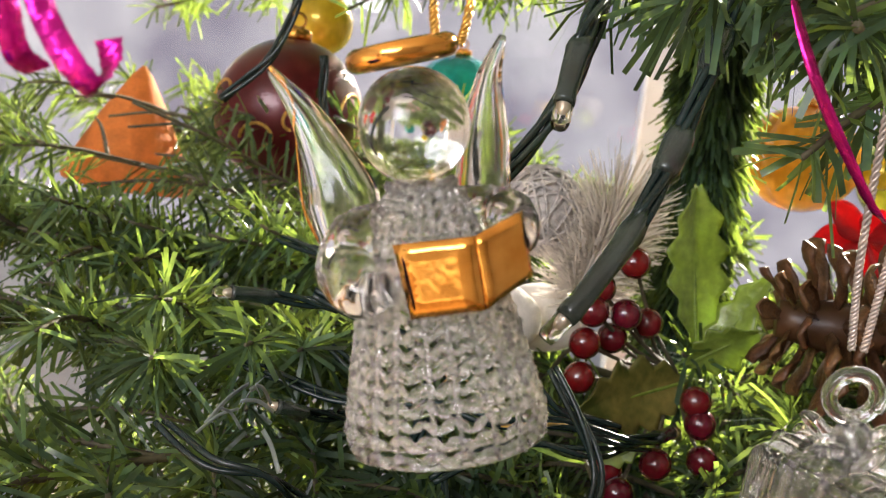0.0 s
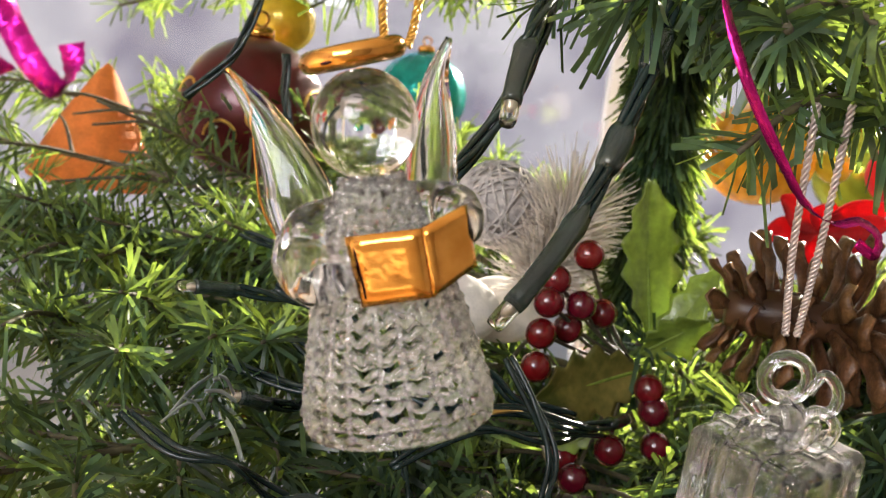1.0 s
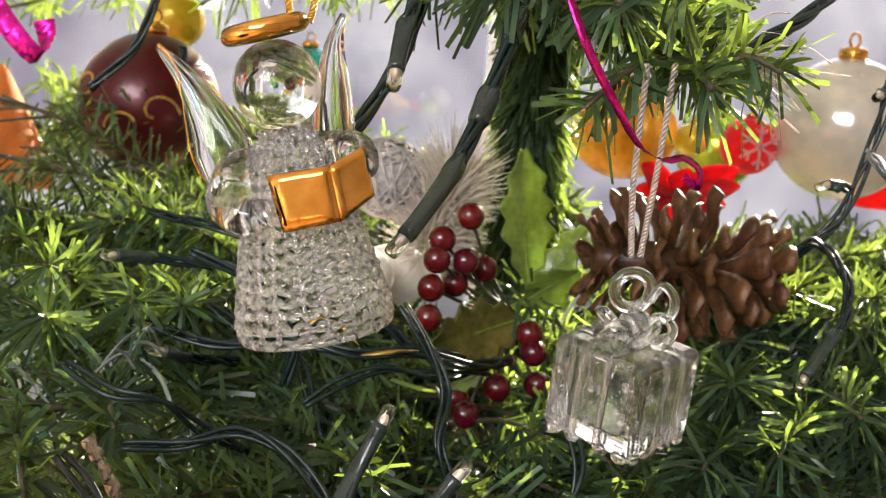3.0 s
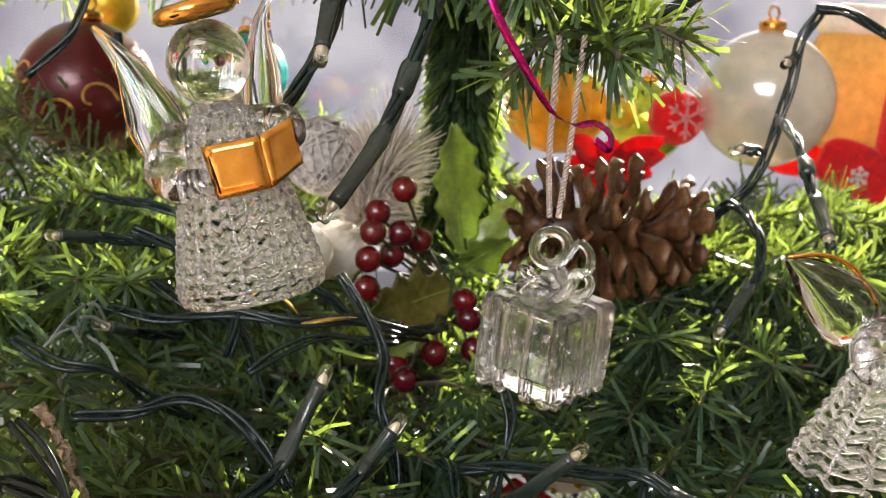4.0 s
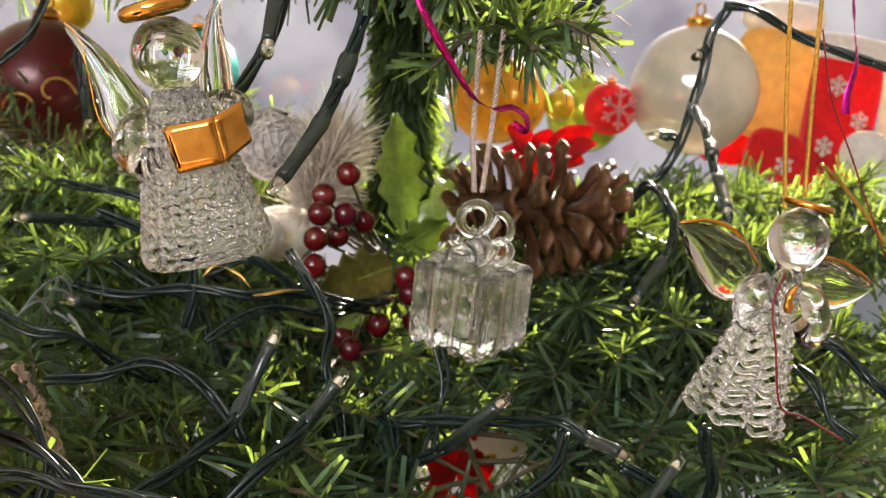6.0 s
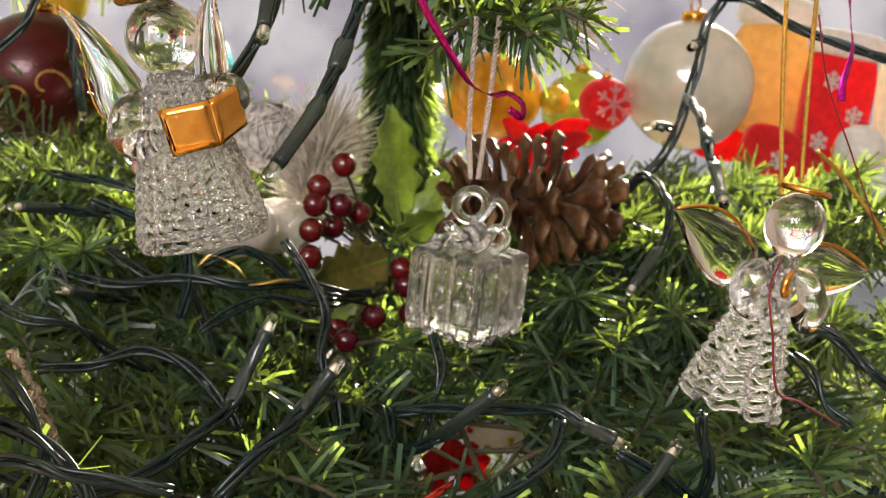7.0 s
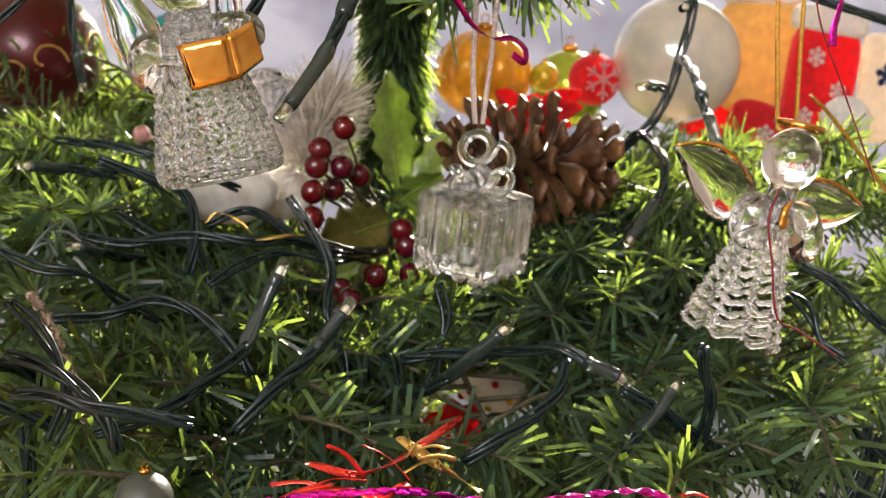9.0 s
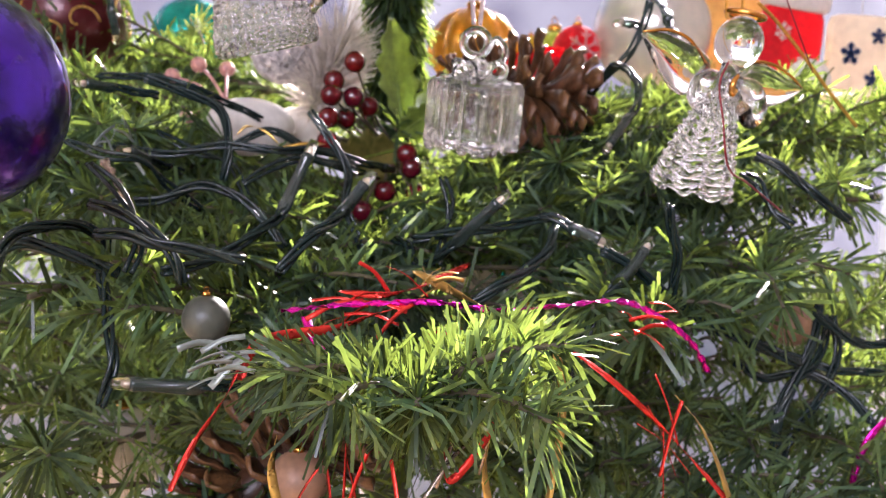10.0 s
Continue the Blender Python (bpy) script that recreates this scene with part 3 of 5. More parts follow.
def page(a, b, c, d, thick, n=9):
    """A thick page with rounded rims between four corners (mm)."""
    a, b, c, d = (np.array(q, float) for q in (a, b, c, d))
    u, w = np.meshgrid(np.linspace(0, 1, n), np.linspace(0, 1, n))
    u, w = u.ravel()[:, None], w.ravel()[:, None]
    base = a * (1 - u) * (1 - w) + b * u * (1 - w) + c * u * w + d * (1 - u) * w
    nor = np.cross(b - a, d - a)
    nor /= np.linalg.norm(nor)
    rim = np.minimum(np.minimum(u, 1 - u), np.minimum(w, 1 - w))
    h = thick * (0.35 + 0.65 * np.clip(rim / 0.12, 0, 1) ** 0.5) - thick * 0.12 * np.clip((rim - 0.1) / 0.06, 0, 1)
    top, bot = base + nor * h / 2, base - nor * h / 2
    f = []
    for i in range(n - 1):
        for j in range(n - 1):
            q = (i * n + j, i * n + j + 1, (i + 1) * n + j + 1, (i + 1) * n + j)
            f.append(q)
            f.append(tuple(k + n * n for k in q[::-1]))
    edge = [j for j in range(n)] + [i * n + n - 1 for i in range(1, n)] + [(n - 1) * n + j for j in range(n - 2, -1, -1)] + [i * n for i in range(n - 2, 0, -1)]
    for k in range(len(edge)):
        p, q = edge[k], edge[(k + 1) % len(edge)]
        f.append((q, p, p + n * n, q + n * n))
    return np.vstack([top, bot]), f


skirt1 = [(15.4, 0.6), (15.8, 2.5), (15.2, 6), (13.8, 12), (12.4, 18), (11.2, 22), (10.4, 26), (9.5, 30), (8.2, 33.5), (6.6, 36.4), (5.0, 38.4)]
S1 = lattice([(r - 0.2, z) for r, z in skirt1], 16, 21, 0.72, 0.70, 21, 0.7, 0.45)
A1 = [ring(14.6, 1.2, 64, 10, pose(0, 0, 0.0), 0.8), ring(15.3, 0.7, 64, 8, pose(0, 0, 2.6), 0.9)]
A1 += [ball(8.8, 40, 26, (-0.1, 0, 47.8)), lathe([(4.6, 36), (3.6, 38), (3.4, 40)], 20)]
A1 += [rod([(-5, 0, 35), (-10.5, -2, 32), (-12.4, -6, 28), (-9.8, -10, 25), (-5.5, -11.5, 25.5)], [2.6, 4.6, 4.8, 4.0, 2.2], 18, 10, 0.015)]
A1 += [rod([(4, 0, 36), (9.5, -1, 34.5), (13.3, -5, 33.5), (13.8, -9, 31), (11.5, -10.5, 29)], [2.4, 3.6, 3.7, 3.2, 2.0], 18, 10, 0.015)]
A1 += [wing([(-9.5, 5, 25.5), (-12.3, 6, 33), (-14.0, 7, 41), (-17.6, 8, 50.5), (-22.8, 9, 58.8)], [2.0, 5.8, 6.0, 4.2, 2.4, 0.7], 2.2)]
A1 += [wing([(9.2, 5, 30), (9.6, 6, 38), (11.0, 7, 47), (12.4, 8, 54), (15.2, 9, 60.0)], [2.0, 4.6, 4.2, 3.0, 1.8, 0.6], 2.0)]
AU1 = [page((-4.4, -12.6, 31.8), (7.4, -15.4, 32.2), (8.0, -15.2, 21.8), (-3.0, -12.6, 21.0), 2.0),
       page((7.4, -15.4, 32.2), (14.6, -11.0, 34.6), (15.2, -11.0, 25.2), (8.0, -15.2, 21.8), 1.8),
       ring(7.1, 1.85, 40, 14, pose(-0.8, 1.0, 58.6, 1, -5, 0), 1.0),
       rod([(-22.8, 9, 59.0), (-19.6, 8.2, 53.5), (-19.8, 7.5, 44), (-19.3, 6.6, 35), (-14.5, 5.5, 25.5)], [0.4, 0.22, 0.2, 0.28, 0.3], 6)]
angel = figurine("glass_angel", Matrix.Translation((0.0094, 0.1660, 1.1491)) @ pose(0, 0, 0, 0, -13.2, 0),
                 S1, A1, AU1, "clear spun-glass angel holding a gold book, gold halo")

skirt2 = [(13.6, 0.5), (12.8, 4), (11.2, 10), (9.4, 16), (7.6, 22), (6.0, 27), (5.0, 31), (4.2, 36)]
S2 = lattice(skirt2, 14, 9, 0.9, 0.74, 9, 0.35, 1.2)
A2 = [ball(8.2, 36, 24, (0, 0, 48)), lathe([(4.2, 30), (5.4, 33), (3.4, 37), (3.0, 41)], 20)]
A2 += [rod([(-3, -1, 35), (-8.5, -3, 33), (-10.2, -5, 28), (-6.5, -7, 25.5), (-1.5, -8, 28)], [2.4, 3.8, 4.2, 3.4, 1.8], 14)]
A2 += [rod([(3, -1, 36), (8.6, -3, 35), (11.2, -5, 30), (8.8, -7, 26.5), (3.4, -8, 29)], [2.4, 3.6, 4.0, 3.4, 1.8], 14)]
A2 += [wing([(-4.8, 4, 32), (-10.0, 5, 34.5), (-16.5, 6, 36.6), (-23.8, 7, 39.4), (-31.0, 8, 41.4)], [2.0, 7.6, 8.2, 6.6, 4.2, 0.8], 2.2)]
A2 += [wing([(4.4, 4, 37), (11, 5, 38.6), (18, 6, 39.6), (25.5, 7, 41), (32.6, 8, 43.7)], [2.0, 6.6, 7.4, 6.0, 3.6, 0.7], 2.1)]
AU2 = [ring(6.4, 1.0, 36, 10, pose(-0.2, 1.5, 57.0, 2, -6, 0), 0.9), rod([(-1.0, -9.2, 37), (-2.2, -9.8, 34), (-1.2, -9.6, 31), (0.0, -9.2, 32.5)], [0.6, 1.1, 1.2, 0.7], 8),
       rod([(-31.0, 8, 41.8), (-23, 7, 45.0), (-14.5, 6, 44.4), (-6.5, 5, 38.6)], [0.5, 0.6, 0.6, 0.5], 6),
       rod([(4.2, 4.5, 41.2), (11, 5.2, 45.6), (18, 6, 47), (26, 7, 46.2), (32.6, 8, 44)], [0.5, 0.6, 0.5, 0.4], 6)]
angel_b = figurine("glass_angel", Matrix.Translation((0.1512, 0.1600, 1.1076)) @ pose(0, 0, 0, 0, 17.0, 0),
                   S2, A2, AU2, "clear spun-glass angel with spread gold-edged wings", 1.1)


def cord(name, paths, material, label, radius=0.00042):
    p0 = paths[0][0]
    root = thing(name, pose(*p0), label, "cord")
    for p in paths:
        q = spline(p, 40)
        ln = np.linalg.norm(np.diff(q, axis=0), axis=1).sum()
        part("strand", joined(twisted(q, 3, radius * 0.95, radius * 0.62, ln / 0.0036, 5)), material, root, local=False)
    return root


cord("hanging_cord", [[(-0.0005, 0.1670, 1.2114), (-0.0013, 0.1680, 1.2158), (-0.0016, 0.1720, 1.2222)], [(0.0033, 0.1700, 1.2104), (0.0040, 0.1700, 1.2140), (0.0046, 0.1720, 1.2230)]], GOLD_CORD, "twisted metallic gold hanging cord of an angel", 0.0005)
cord("hanging_cord", [[(0.1627, 0.1620, 1.1662), (0.1615, 0.1650, 1.1968), (0.1634, 0.1720, 1.2329)], [(0.1707, 0.1660, 1.1694), (0.1711, 0.1680, 1.1973), (0.1731, 0.1720, 1.2337)]], GOLD_CORD, "twisted metallic gold hanging cord of an angel", 0.0005)
cord("hanging_cord", [[(0.0861, 0.2060, 1.1635), (0.0847, 0.2060, 1.1818), (0.0855, 0.2080, 1.2109)], [(0.0885, 0.2060, 1.1635), (0.0902, 0.2060, 1.1837), (0.0925, 0.2080, 1.2114)]], SILVER_CORD, "twisted pale silver cord holding a glass gift", 0.0006)
thread = thing("thread", pose(*(0.1546, 0.1460, 1.1422)), "thin dark red thread trailing over a glass angel", "thread")
part("strand", tube(spline([(0.1562, 0.1470, 1.1509), (0.1513, 0.1430, 1.1428), (0.1528, 0.1420, 1.1314), (0.1557, 0.1420, 1.1166), (0.1678, 0.1500, 1.1110), (0.1871, 0.1600, 1.1011)], 10), 0.00032, 6), THREAD_RED, thread, local=False)
thread = thing("thread", pose(*(0.1827, 0.1700, 1.1870)), "thin dark red thread hanging in a loose bend", "thread")
part("strand", tube(spline([(0.1732, 0.1700, 1.2156), (0.1780, 0.1700, 1.1976), (0.1872, 0.1700, 1.1794), (0.1967, 0.1700, 1.1607), (0.2051, 0.1750, 1.1503)], 10), 0.00025, 6), THREAD_RED, thread, local=False)

# ---- glass gift ----
gift = thing("glass_gift", Matrix.Translation((0.0863, 0.2020, 1.1314)) @ pose(0, 0, 0, 9, 1, 0) @ pose(0, 0, 0, 0, 0, 41), "clear glass gift box ornament with glass ribbon and bow", "ornament")
GW, GH = 0.0134, 0.0122


def bevel_box(w, d, h, b, seg=3):
    """A block of half sizes w, d, h with rounded edges."""
    bm = bmesh.new()
    bmesh.ops.create_cube(bm, size=2.0)
    for q in bm.verts:
        q.co = Vector((q.co.x * w, q.co.y * d, q.co.z * h))
    bmesh.ops.bevel(bm, geom=bm.edges[:], offset=b, segments=seg, profile=0.6, affect="EDGES")
    bm.verts.index_update()
    out = np.array([q.co[:] for q in bm.verts]), [tuple(q.index for q in face.verts) for face in bm.faces]
    bm.free()
    return out


body = part("box", bevel_box(GW, GW, GH, 0.0034, 6), CRYSTAL, gift, smooth=False)
hv, hf = moved(bevel_box(GW * 0.6, GW * 0.6, GH * 0.7, 0.0010), pose(0, 0, 0.0004))
part("hollow", (hv, [q[::-1] for q in hf]), INNER, body, smooth=False)
for k in range(4):
    a = k * 90
    for off in (-0.0036, 0.0036):
        p = [(off, -GW * 0.2, GH * 1.02), (off, -GW * 0.84, GH * 1.01), (off, -GW * 0.98, GH * 0.88), (off, -GW * 1.01, 0), (off, -GW * 0.99, -GH * 0.86), (off, -GW * 0.84, -GH * 1.0)]
        part("ribbon", moved(tube(spline(p, 6), 0.0010, 8), pose(0, 0, 0, 0, 0, a)), CRYSTAL, gift)
    for dx, dz in ((-0.0094, 0.004), (0.0094, -0.002), (0.0, 0.003), (-0.0092, -0.0062), (0.0092, 0.0064), (0.0, -0.006)):
        part("dot", moved(ball(0.0014, 12, 8, (dx, -GW * 1.0, dz), (1, 0.45, 1)), pose(0, 0, 0, 0, 0, a)), CRYSTAL, gift)
    for dx in (-0.0098, -0.0042, 0.0042, 0.0098):
        part("scallop", moved(ball(0.0022, 14, 10, (dx, -GW * 0.9, -GH * 0.96), (1, 0.7, 0.8)), pose(0, 0, 0, 0, 0, a)), CRYSTAL, gift)
bow = part("bow", ball(0.0040, 16, 10, (0, 0, GH + 0.0035), (1, 1, 1.3)), CRYSTAL, gift)
for k in range(5):
    p = spline([(0.001, 0, 0.001), (0.006, 0.003, 0.0062), (0.0098, 0, 0.0046), (0.0072, -0.003, 0.0012), (0.001, 0, 0.001)], 7)
    part("bow_loop", moved(tube(p, 0.0014, 8, flat=0.7), pose(0, 0, GH, 0, 0, k * 72 + 20)), CRYSTAL, bow)
part("hanging_ring", ring(0.0045, 0.0016, 40, 12, pose(-0.0012, 0.0012, GH + 0.0130, 90, 0, -41)), CRYSTAL, gift)
part("tail", rod([(0.002, -0.002, GH + 0.005), (0.0062, -0.006, GH + 0.0075), (0.0066, -0.0060, GH + 0.0120), (0.0035, -0.004, GH + 0.0150), (0.001, -0.003, GH + 0.0110)], [0.0013, 0.0014, 0.0013, 0.0012, 0.001], 8), CRYSTAL, gift)


# ---- light string ----
def light(points, sleeve=0.020, strands=3, bulb=True, wire=0.00085, spread=0.0013, label="", joint=()):
    """A run of the light string: the first point is the bulb's tip; a sleeve, then its bare strands."""
    root = thing("light_string", pose(*points[0]), label or "dark green fairy-light cable with a clear bulb", "fairy lights", "fairy lights")
    p = spline(points, 14)
    d = np.concatenate([[0], np.cumsum(np.linalg.norm(np.diff(p, axis=0), axis=1))])
    at = lambda s: np.array([np.interp(s, d, p[:, k]) for k in range(3)])
    s0 = 0.0
    if bulb:
        tip = np.array([at(s) for s in np.linspace(0.0, 0.0062, 8)])
        b = part("bulb", tube(tip, [0.0015, 0.00185, 0.0019, 0.0019, 0.0019, 0.0019, 0.0019, 0.0019], 14), BULB, root, "clear plastic bulb tip", local=False)
        core = np.array([at(s) for s in np.linspace(0.0026, 0.0060, 4)])
        part("diode", tube(core, [0.0004, 0.0008, 0.0009, 0.0009], 8), DIODE, b, local=False)
        s0 = 0.0052
        sl = np.array([at(s) for s in np.linspace(s0, s0 + sleeve, 16)])
        prof = np.interp(np.linspace(0, 1, 16), [0, 0.06, 0.12, 0.75, 0.82, 1.0], [0.0021, 0.0023, 0.0021, 0.0022, 0.0025, 0.0018])
        part("sleeve", tube(sl, prof, 18, flute=0.17), SLEEVE, root, local=False)
        s0 += sleeve - 0.002
    rest = np.array([at(s) for s in np.linspace(s0, d[-1], max(12, int((d[-1] - s0) / 0.0022)))])
    for j in joint:
        tie = np.array([at(s) for s in np.linspace(j, j + 0.011, 10)])
        part("tie", tube(tie, np.interp(np.linspace(0, 1, 10), [0, 0.15, 0.85, 1], [0.0022, 0.0028, 0.0027, 0.002]), 14, flute=0.2), SLEEVE, root, local=False)
    for v, f in twisted(rest, strands, spread, wire, (d[-1] - s0) / 0.11 + 0.3, 8):
        part("cable", (v, f), CABLE, root, local=False)
    return root


light([(0.0237, 0.2050, 1.1991), (0.0252, 0.2120, 1.2100), (0.0282, 0.2200, 1.2201), (0.0340, 0.2400, 1.2339)], 0.016)
light([(0.0150, 0.2350, 1.1853), (0.0197, 0.2250, 1.1940), (0.0256, 0.2220, 1.2057), (0.0294, 0.2250, 1.2174), (0.0332, 0.2400, 1.2321)], bulb=False, strands=4, label="dark green bundled fairy-light cable")
light([(0.0245, 0.1840, 1.1626), (0.0309, 0.1870, 1.1711), (0.0387, 0.1950, 1.1823), (0.0454, 0.2050, 1.1956), (0.0522, 0.2150, 1.2137), (0.0570, 0.2250, 1.2293)], 0.026, 4, joint=(0.041, 0.066))
light([(0.0307, 0.2140, 1.1201), (0.0240, 0.2120, 1.1051), (0.0177, 0.2050, 1.0937), (0.0070, 0.1950, 1.0872), (-0.0059, 0.1850, 1.0808), (-0.0224, 0.1800, 1.0770)], 0.026)
light([(0.0503, 0.2040, 1.1095), (0.0413, 0.2000, 1.0984), (0.0336, 0.1900, 1.0927), (0.0248, 0.1800, 1.0884), (0.0147, 0.1750, 1.0780)], 0.016, 4)
light([(0.0987, 0.1960, 1.1040), (0.0890, 0.2030, 1.0920), (0.0784, 0.2150, 1.0783), (0.0733, 0.2300, 1.0739), (0.0727, 0.2450, 1.0795), (0.0692, 0.2600, 1.0797)], 0.026)
light([(0.0391, 0.2960, 1.1308), (0.0484, 0.2900, 1.1184), (0.0547, 0.2850, 1.1049), (0.0526, 0.2750, 1.0907), (0.0589, 0.2700, 1.0736), (0.0609, 0.2600, 1.0481)], bulb=False, strands=3, label="dark green fairy-light cable end standing up")
light([(0.0871, 0.3400, 1.1049), (0.0664, 0.3100, 1.1088), (0.0436, 0.3000, 1.1143), (0.0248, 0.2950, 1.1138), (0.0046, 0.3000, 1.1156), (-0.0218, 0.3100, 1.1110), (-0.0509, 0.3200, 1.1149)], 0.014)
light([(0.0096, 0.2800, 1.0998), (0.0208, 0.2850, 1.1065), (0.0349, 0.2900, 1.1106), (0.0545, 0.3000, 1.1069), (0.0762, 0.3300, 1.1020)], bulb=False, strands=2)
light([(-0.0408, 0.2500, 1.0935), (-0.0238, 0.2500, 1.0953), (-0.0081, 0.2450, 1.1013), (0.0043, 0.2400, 1.0982), (0.0158, 0.2350, 1.0886), (0.0221, 0.2300, 1.0792)], bulb=False, strands=3)
light([(-0.0575, 0.2500, 1.1168), (-0.0428, 0.2400, 1.1121), (-0.0297, 0.2400, 1.1105), (-0.0204, 0.2500, 1.1009), (-0.0068, 0.2600, 1.0907)], bulb=False, strands=2)
light([(-0.0404, 0.2880, 1.1130), (-0.0335, 0.2900, 1.1117), (-0.0268, 0.3000, 1.1077), (-0.0142, 0.3200, 1.1027)], 0.012)
light([(-0.0529, 0.3800, 1.1450), (-0.0351, 0.3600, 1.1453), (-0.0189, 0.3500, 1.1436), (-0.0034, 0.3500, 1.1384), (0.0245, 0.3700, 1.1273)], bulb=False, strands=3)
light([(0.1835, 0.3450, 1.1404), (0.1913, 0.3350, 1.1546), (0.2035, 0.3330, 1.1674), (0.2097, 0.3330, 1.1833), (0.2144, 0.3330, 1.2015), (0.2179, 0.3330, 1.2230), (0.2240, 0.3330, 1.2347)], bulb=False, strands=3, spread=0.0017)
light([(0.2235, 0.3350, 1.2364), (0.2353, 0.3300, 1.2354), (0.2461, 0.3100, 1.2242), (0.2611, 0.3000, 1.2181), (0.2859, 0.2900, 1.2106)], bulb=False, strands=4)
light([(0.1916, 0.3300, 1.1790), (0.1971, 0.3300, 1.1804), (0.2062, 0.3330, 1.1796)], 0.006)
light([(0.2074, 0.3250, 1.2132), (0.2128, 0.3300, 1.2155), (0.2168, 0.3330, 1.2182)], 0.003)
light([(0.1792, 0.2260, 1.1564), (0.1889, 0.2600, 1.1725), (0.1980, 0.2900, 1.1858), (0.2053, 0.3200, 1.1930)], 0.026, joint=(0.045,))
light([(0.1645, 0.2680, 1.1176), (0.1749, 0.2750, 1.1282), (0.1866, 0.2850, 1.1399), (0.1917, 0.3000, 1.1515), (0.1919, 0.3250, 1.1592), (0.1866, 0.3350, 1.1495)], 0.022)
light([(0.1370, 0.1900, 1.0849), (0.1309, 0.1920, 1.0883), (0.1238, 0.1950, 1.0909), (0.1153, 0.2000, 1.0946), (0.1048, 0.2150, 1.0898), (0.0903, 0.2300, 1.0861), (0.0736, 0.2400, 1.0820)], 0.012)
light([(0.1178, 0.2000, 1.0912), (0.1128, 0.1900, 1.0840), (0.1025, 0.1850, 1.0768), (0.0907, 0.1800, 1.0717), (0.0808, 0.1800, 1.0652)], bulb=False, strands=4)
light([(0.1510, 0.1860, 1.0884), (0.1415, 0.1820, 1.0777), (0.1303, 0.1800, 1.0670), (0.1240, 0.1800, 1.0530), (0.1213, 0.1800, 1.0387)], 0.018, 4)
light([(0.1332, 0.1900, 1.0836), (0.1451, 0.1900, 1.0780), (0.1620, 0.1950, 1.0667), (0.1820, 0.2000, 1.0538), (0.2017, 0.2000, 1.0462), (0.2244, 0.2000, 1.0372)], bulb=False, strands=4)
light([(0.2072, 0.2150, 1.1190), (0.2170, 0.2100, 1.1146), (0.2239, 0.2000, 1.1060), (0.2420, 0.2000, 1.0946)], bulb=False, strands=3)
light([(0.1941, 0.2000, 1.1124), (0.1954, 0.1900, 1.1089), (0.1983, 0.1850, 1.0997), (0.2044, 0.1800, 1.0942)], bulb=False, strands=2)
light([(-0.0870, 0.4200, 1.1901), (-0.0776, 0.4200, 1.1994), (-0.0682, 0.4200, 1.2111), (-0.0624, 0.4200, 1.2288), (-0.0591, 0.4200, 1.2461)], bulb=False, strands=3)
light([(-0.0471, 0.4550, 1.1655), (-0.0490, 0.4500, 1.1796), (-0.0519, 0.4500, 1.1944), (-0.0534, 0.4500, 1.2122)], 0.016)
light([(-0.0581, 0.3000, 1.1398), (-0.0429, 0.3100, 1.1384), (-0.0244, 0.3200, 1.1357)], 0.014)
light([(-0.0300, 0.3000, 1.1426), (-0.0127, 0.3000, 1.1370), (0.0014, 0.3000, 1.1304), (0.0052, 0.3000, 1.1149), (0.0029, 0.3000, 1.1003)], bulb=False, strands=4)
light([(-0.0354, 0.2000, 1.0737), (-0.0472, 0.2000, 1.0785), (-0.0579, 0.2000, 1.0822), (-0.0684, 0.2000, 1.0841), (-0.0806, 0.2000, 1.0766)], bulb=False, strands=4)
light([(-0.0728, 0.1700, 1.0754), (-0.0688, 0.1900, 1.0870), (-0.0578, 0.2000, 1.0898), (-0.0478, 0.2100, 1.0885), (-0.0390, 0.2200, 1.0800)], bulb=False, strands=4)
light([(-0.0413, 0.1900, 1.0761), (-0.0390, 0.1800, 1.0629), (-0.0369, 0.1700, 1.0503), (-0.0403, 0.1700, 1.0360)], bulb=False, strands=3)
light([(-0.0364, 0.1480, 1.0487), (-0.0247, 0.1500, 1.0472), (-0.0116, 0.1500, 1.0464), (0.0008, 0.1600, 1.0445), (0.0230, 0.2000, 1.0405)], 0.022)
light([(-0.0070, 0.1250, 1.0595), (0.0020, 0.1300, 1.0558), (0.0160, 0.1400, 1.0523), (0.0329, 0.1600, 1.0418)], 0.012)
light([(0.2294, 0.2200, 0.9930), (0.2282, 0.2200, 1.0097), (0.2369, 0.2250, 1.0228), (0.2517, 0.2300, 1.0312), (0.2637, 0.2400, 1.0491)], 0.012)
light([(0.2182, 0.2400, 1.0297), (0.2294, 0.2350, 1.0231), (0.2452, 0.2300, 1.0264), (0.2612, 0.2200, 1.0184), (0.2743, 0.2100, 1.0011)], bulb=False, strands=4)
light([(0.2287, 0.2500, 1.0375), (0.2455, 0.2400, 1.0316), (0.2617, 0.2300, 1.0272), (0.2844, 0.2300, 1.0254)], bulb=False, strands=3)
light([(0.3284, 0.3000, 1.0983), (0.3091, 0.3000, 1.0974), (0.2899, 0.3000, 1.0977), (0.2834, 0.3100, 1.0997)], 0.02)

light([(0.2280, 0.2200, 0.9655), (0.2274, 0.2200, 0.9877), (0.2295, 0.2200, 1.0096), (0.2375, 0.2220, 1.0259), (0.2462, 0.2250, 1.0422), (0.2510, 0.2300, 1.0559)], bulb=False, strands=4)
light([(0.2617, 0.2350, 1.0500), (0.2600, 0.2280, 1.0314), (0.2466, 0.2220, 1.0134), (0.2343, 0.2200, 0.9997), (0.2310, 0.2200, 0.9826)], bulb=False, strands=3)
light([(0.2233, 0.2400, 1.0717), (0.2371, 0.2300, 1.0609), (0.2510, 0.2250, 1.0494), (0.2676, 0.2200, 1.0404), (0.2868, 0.2200, 1.0425)], bulb=False, strands=4)
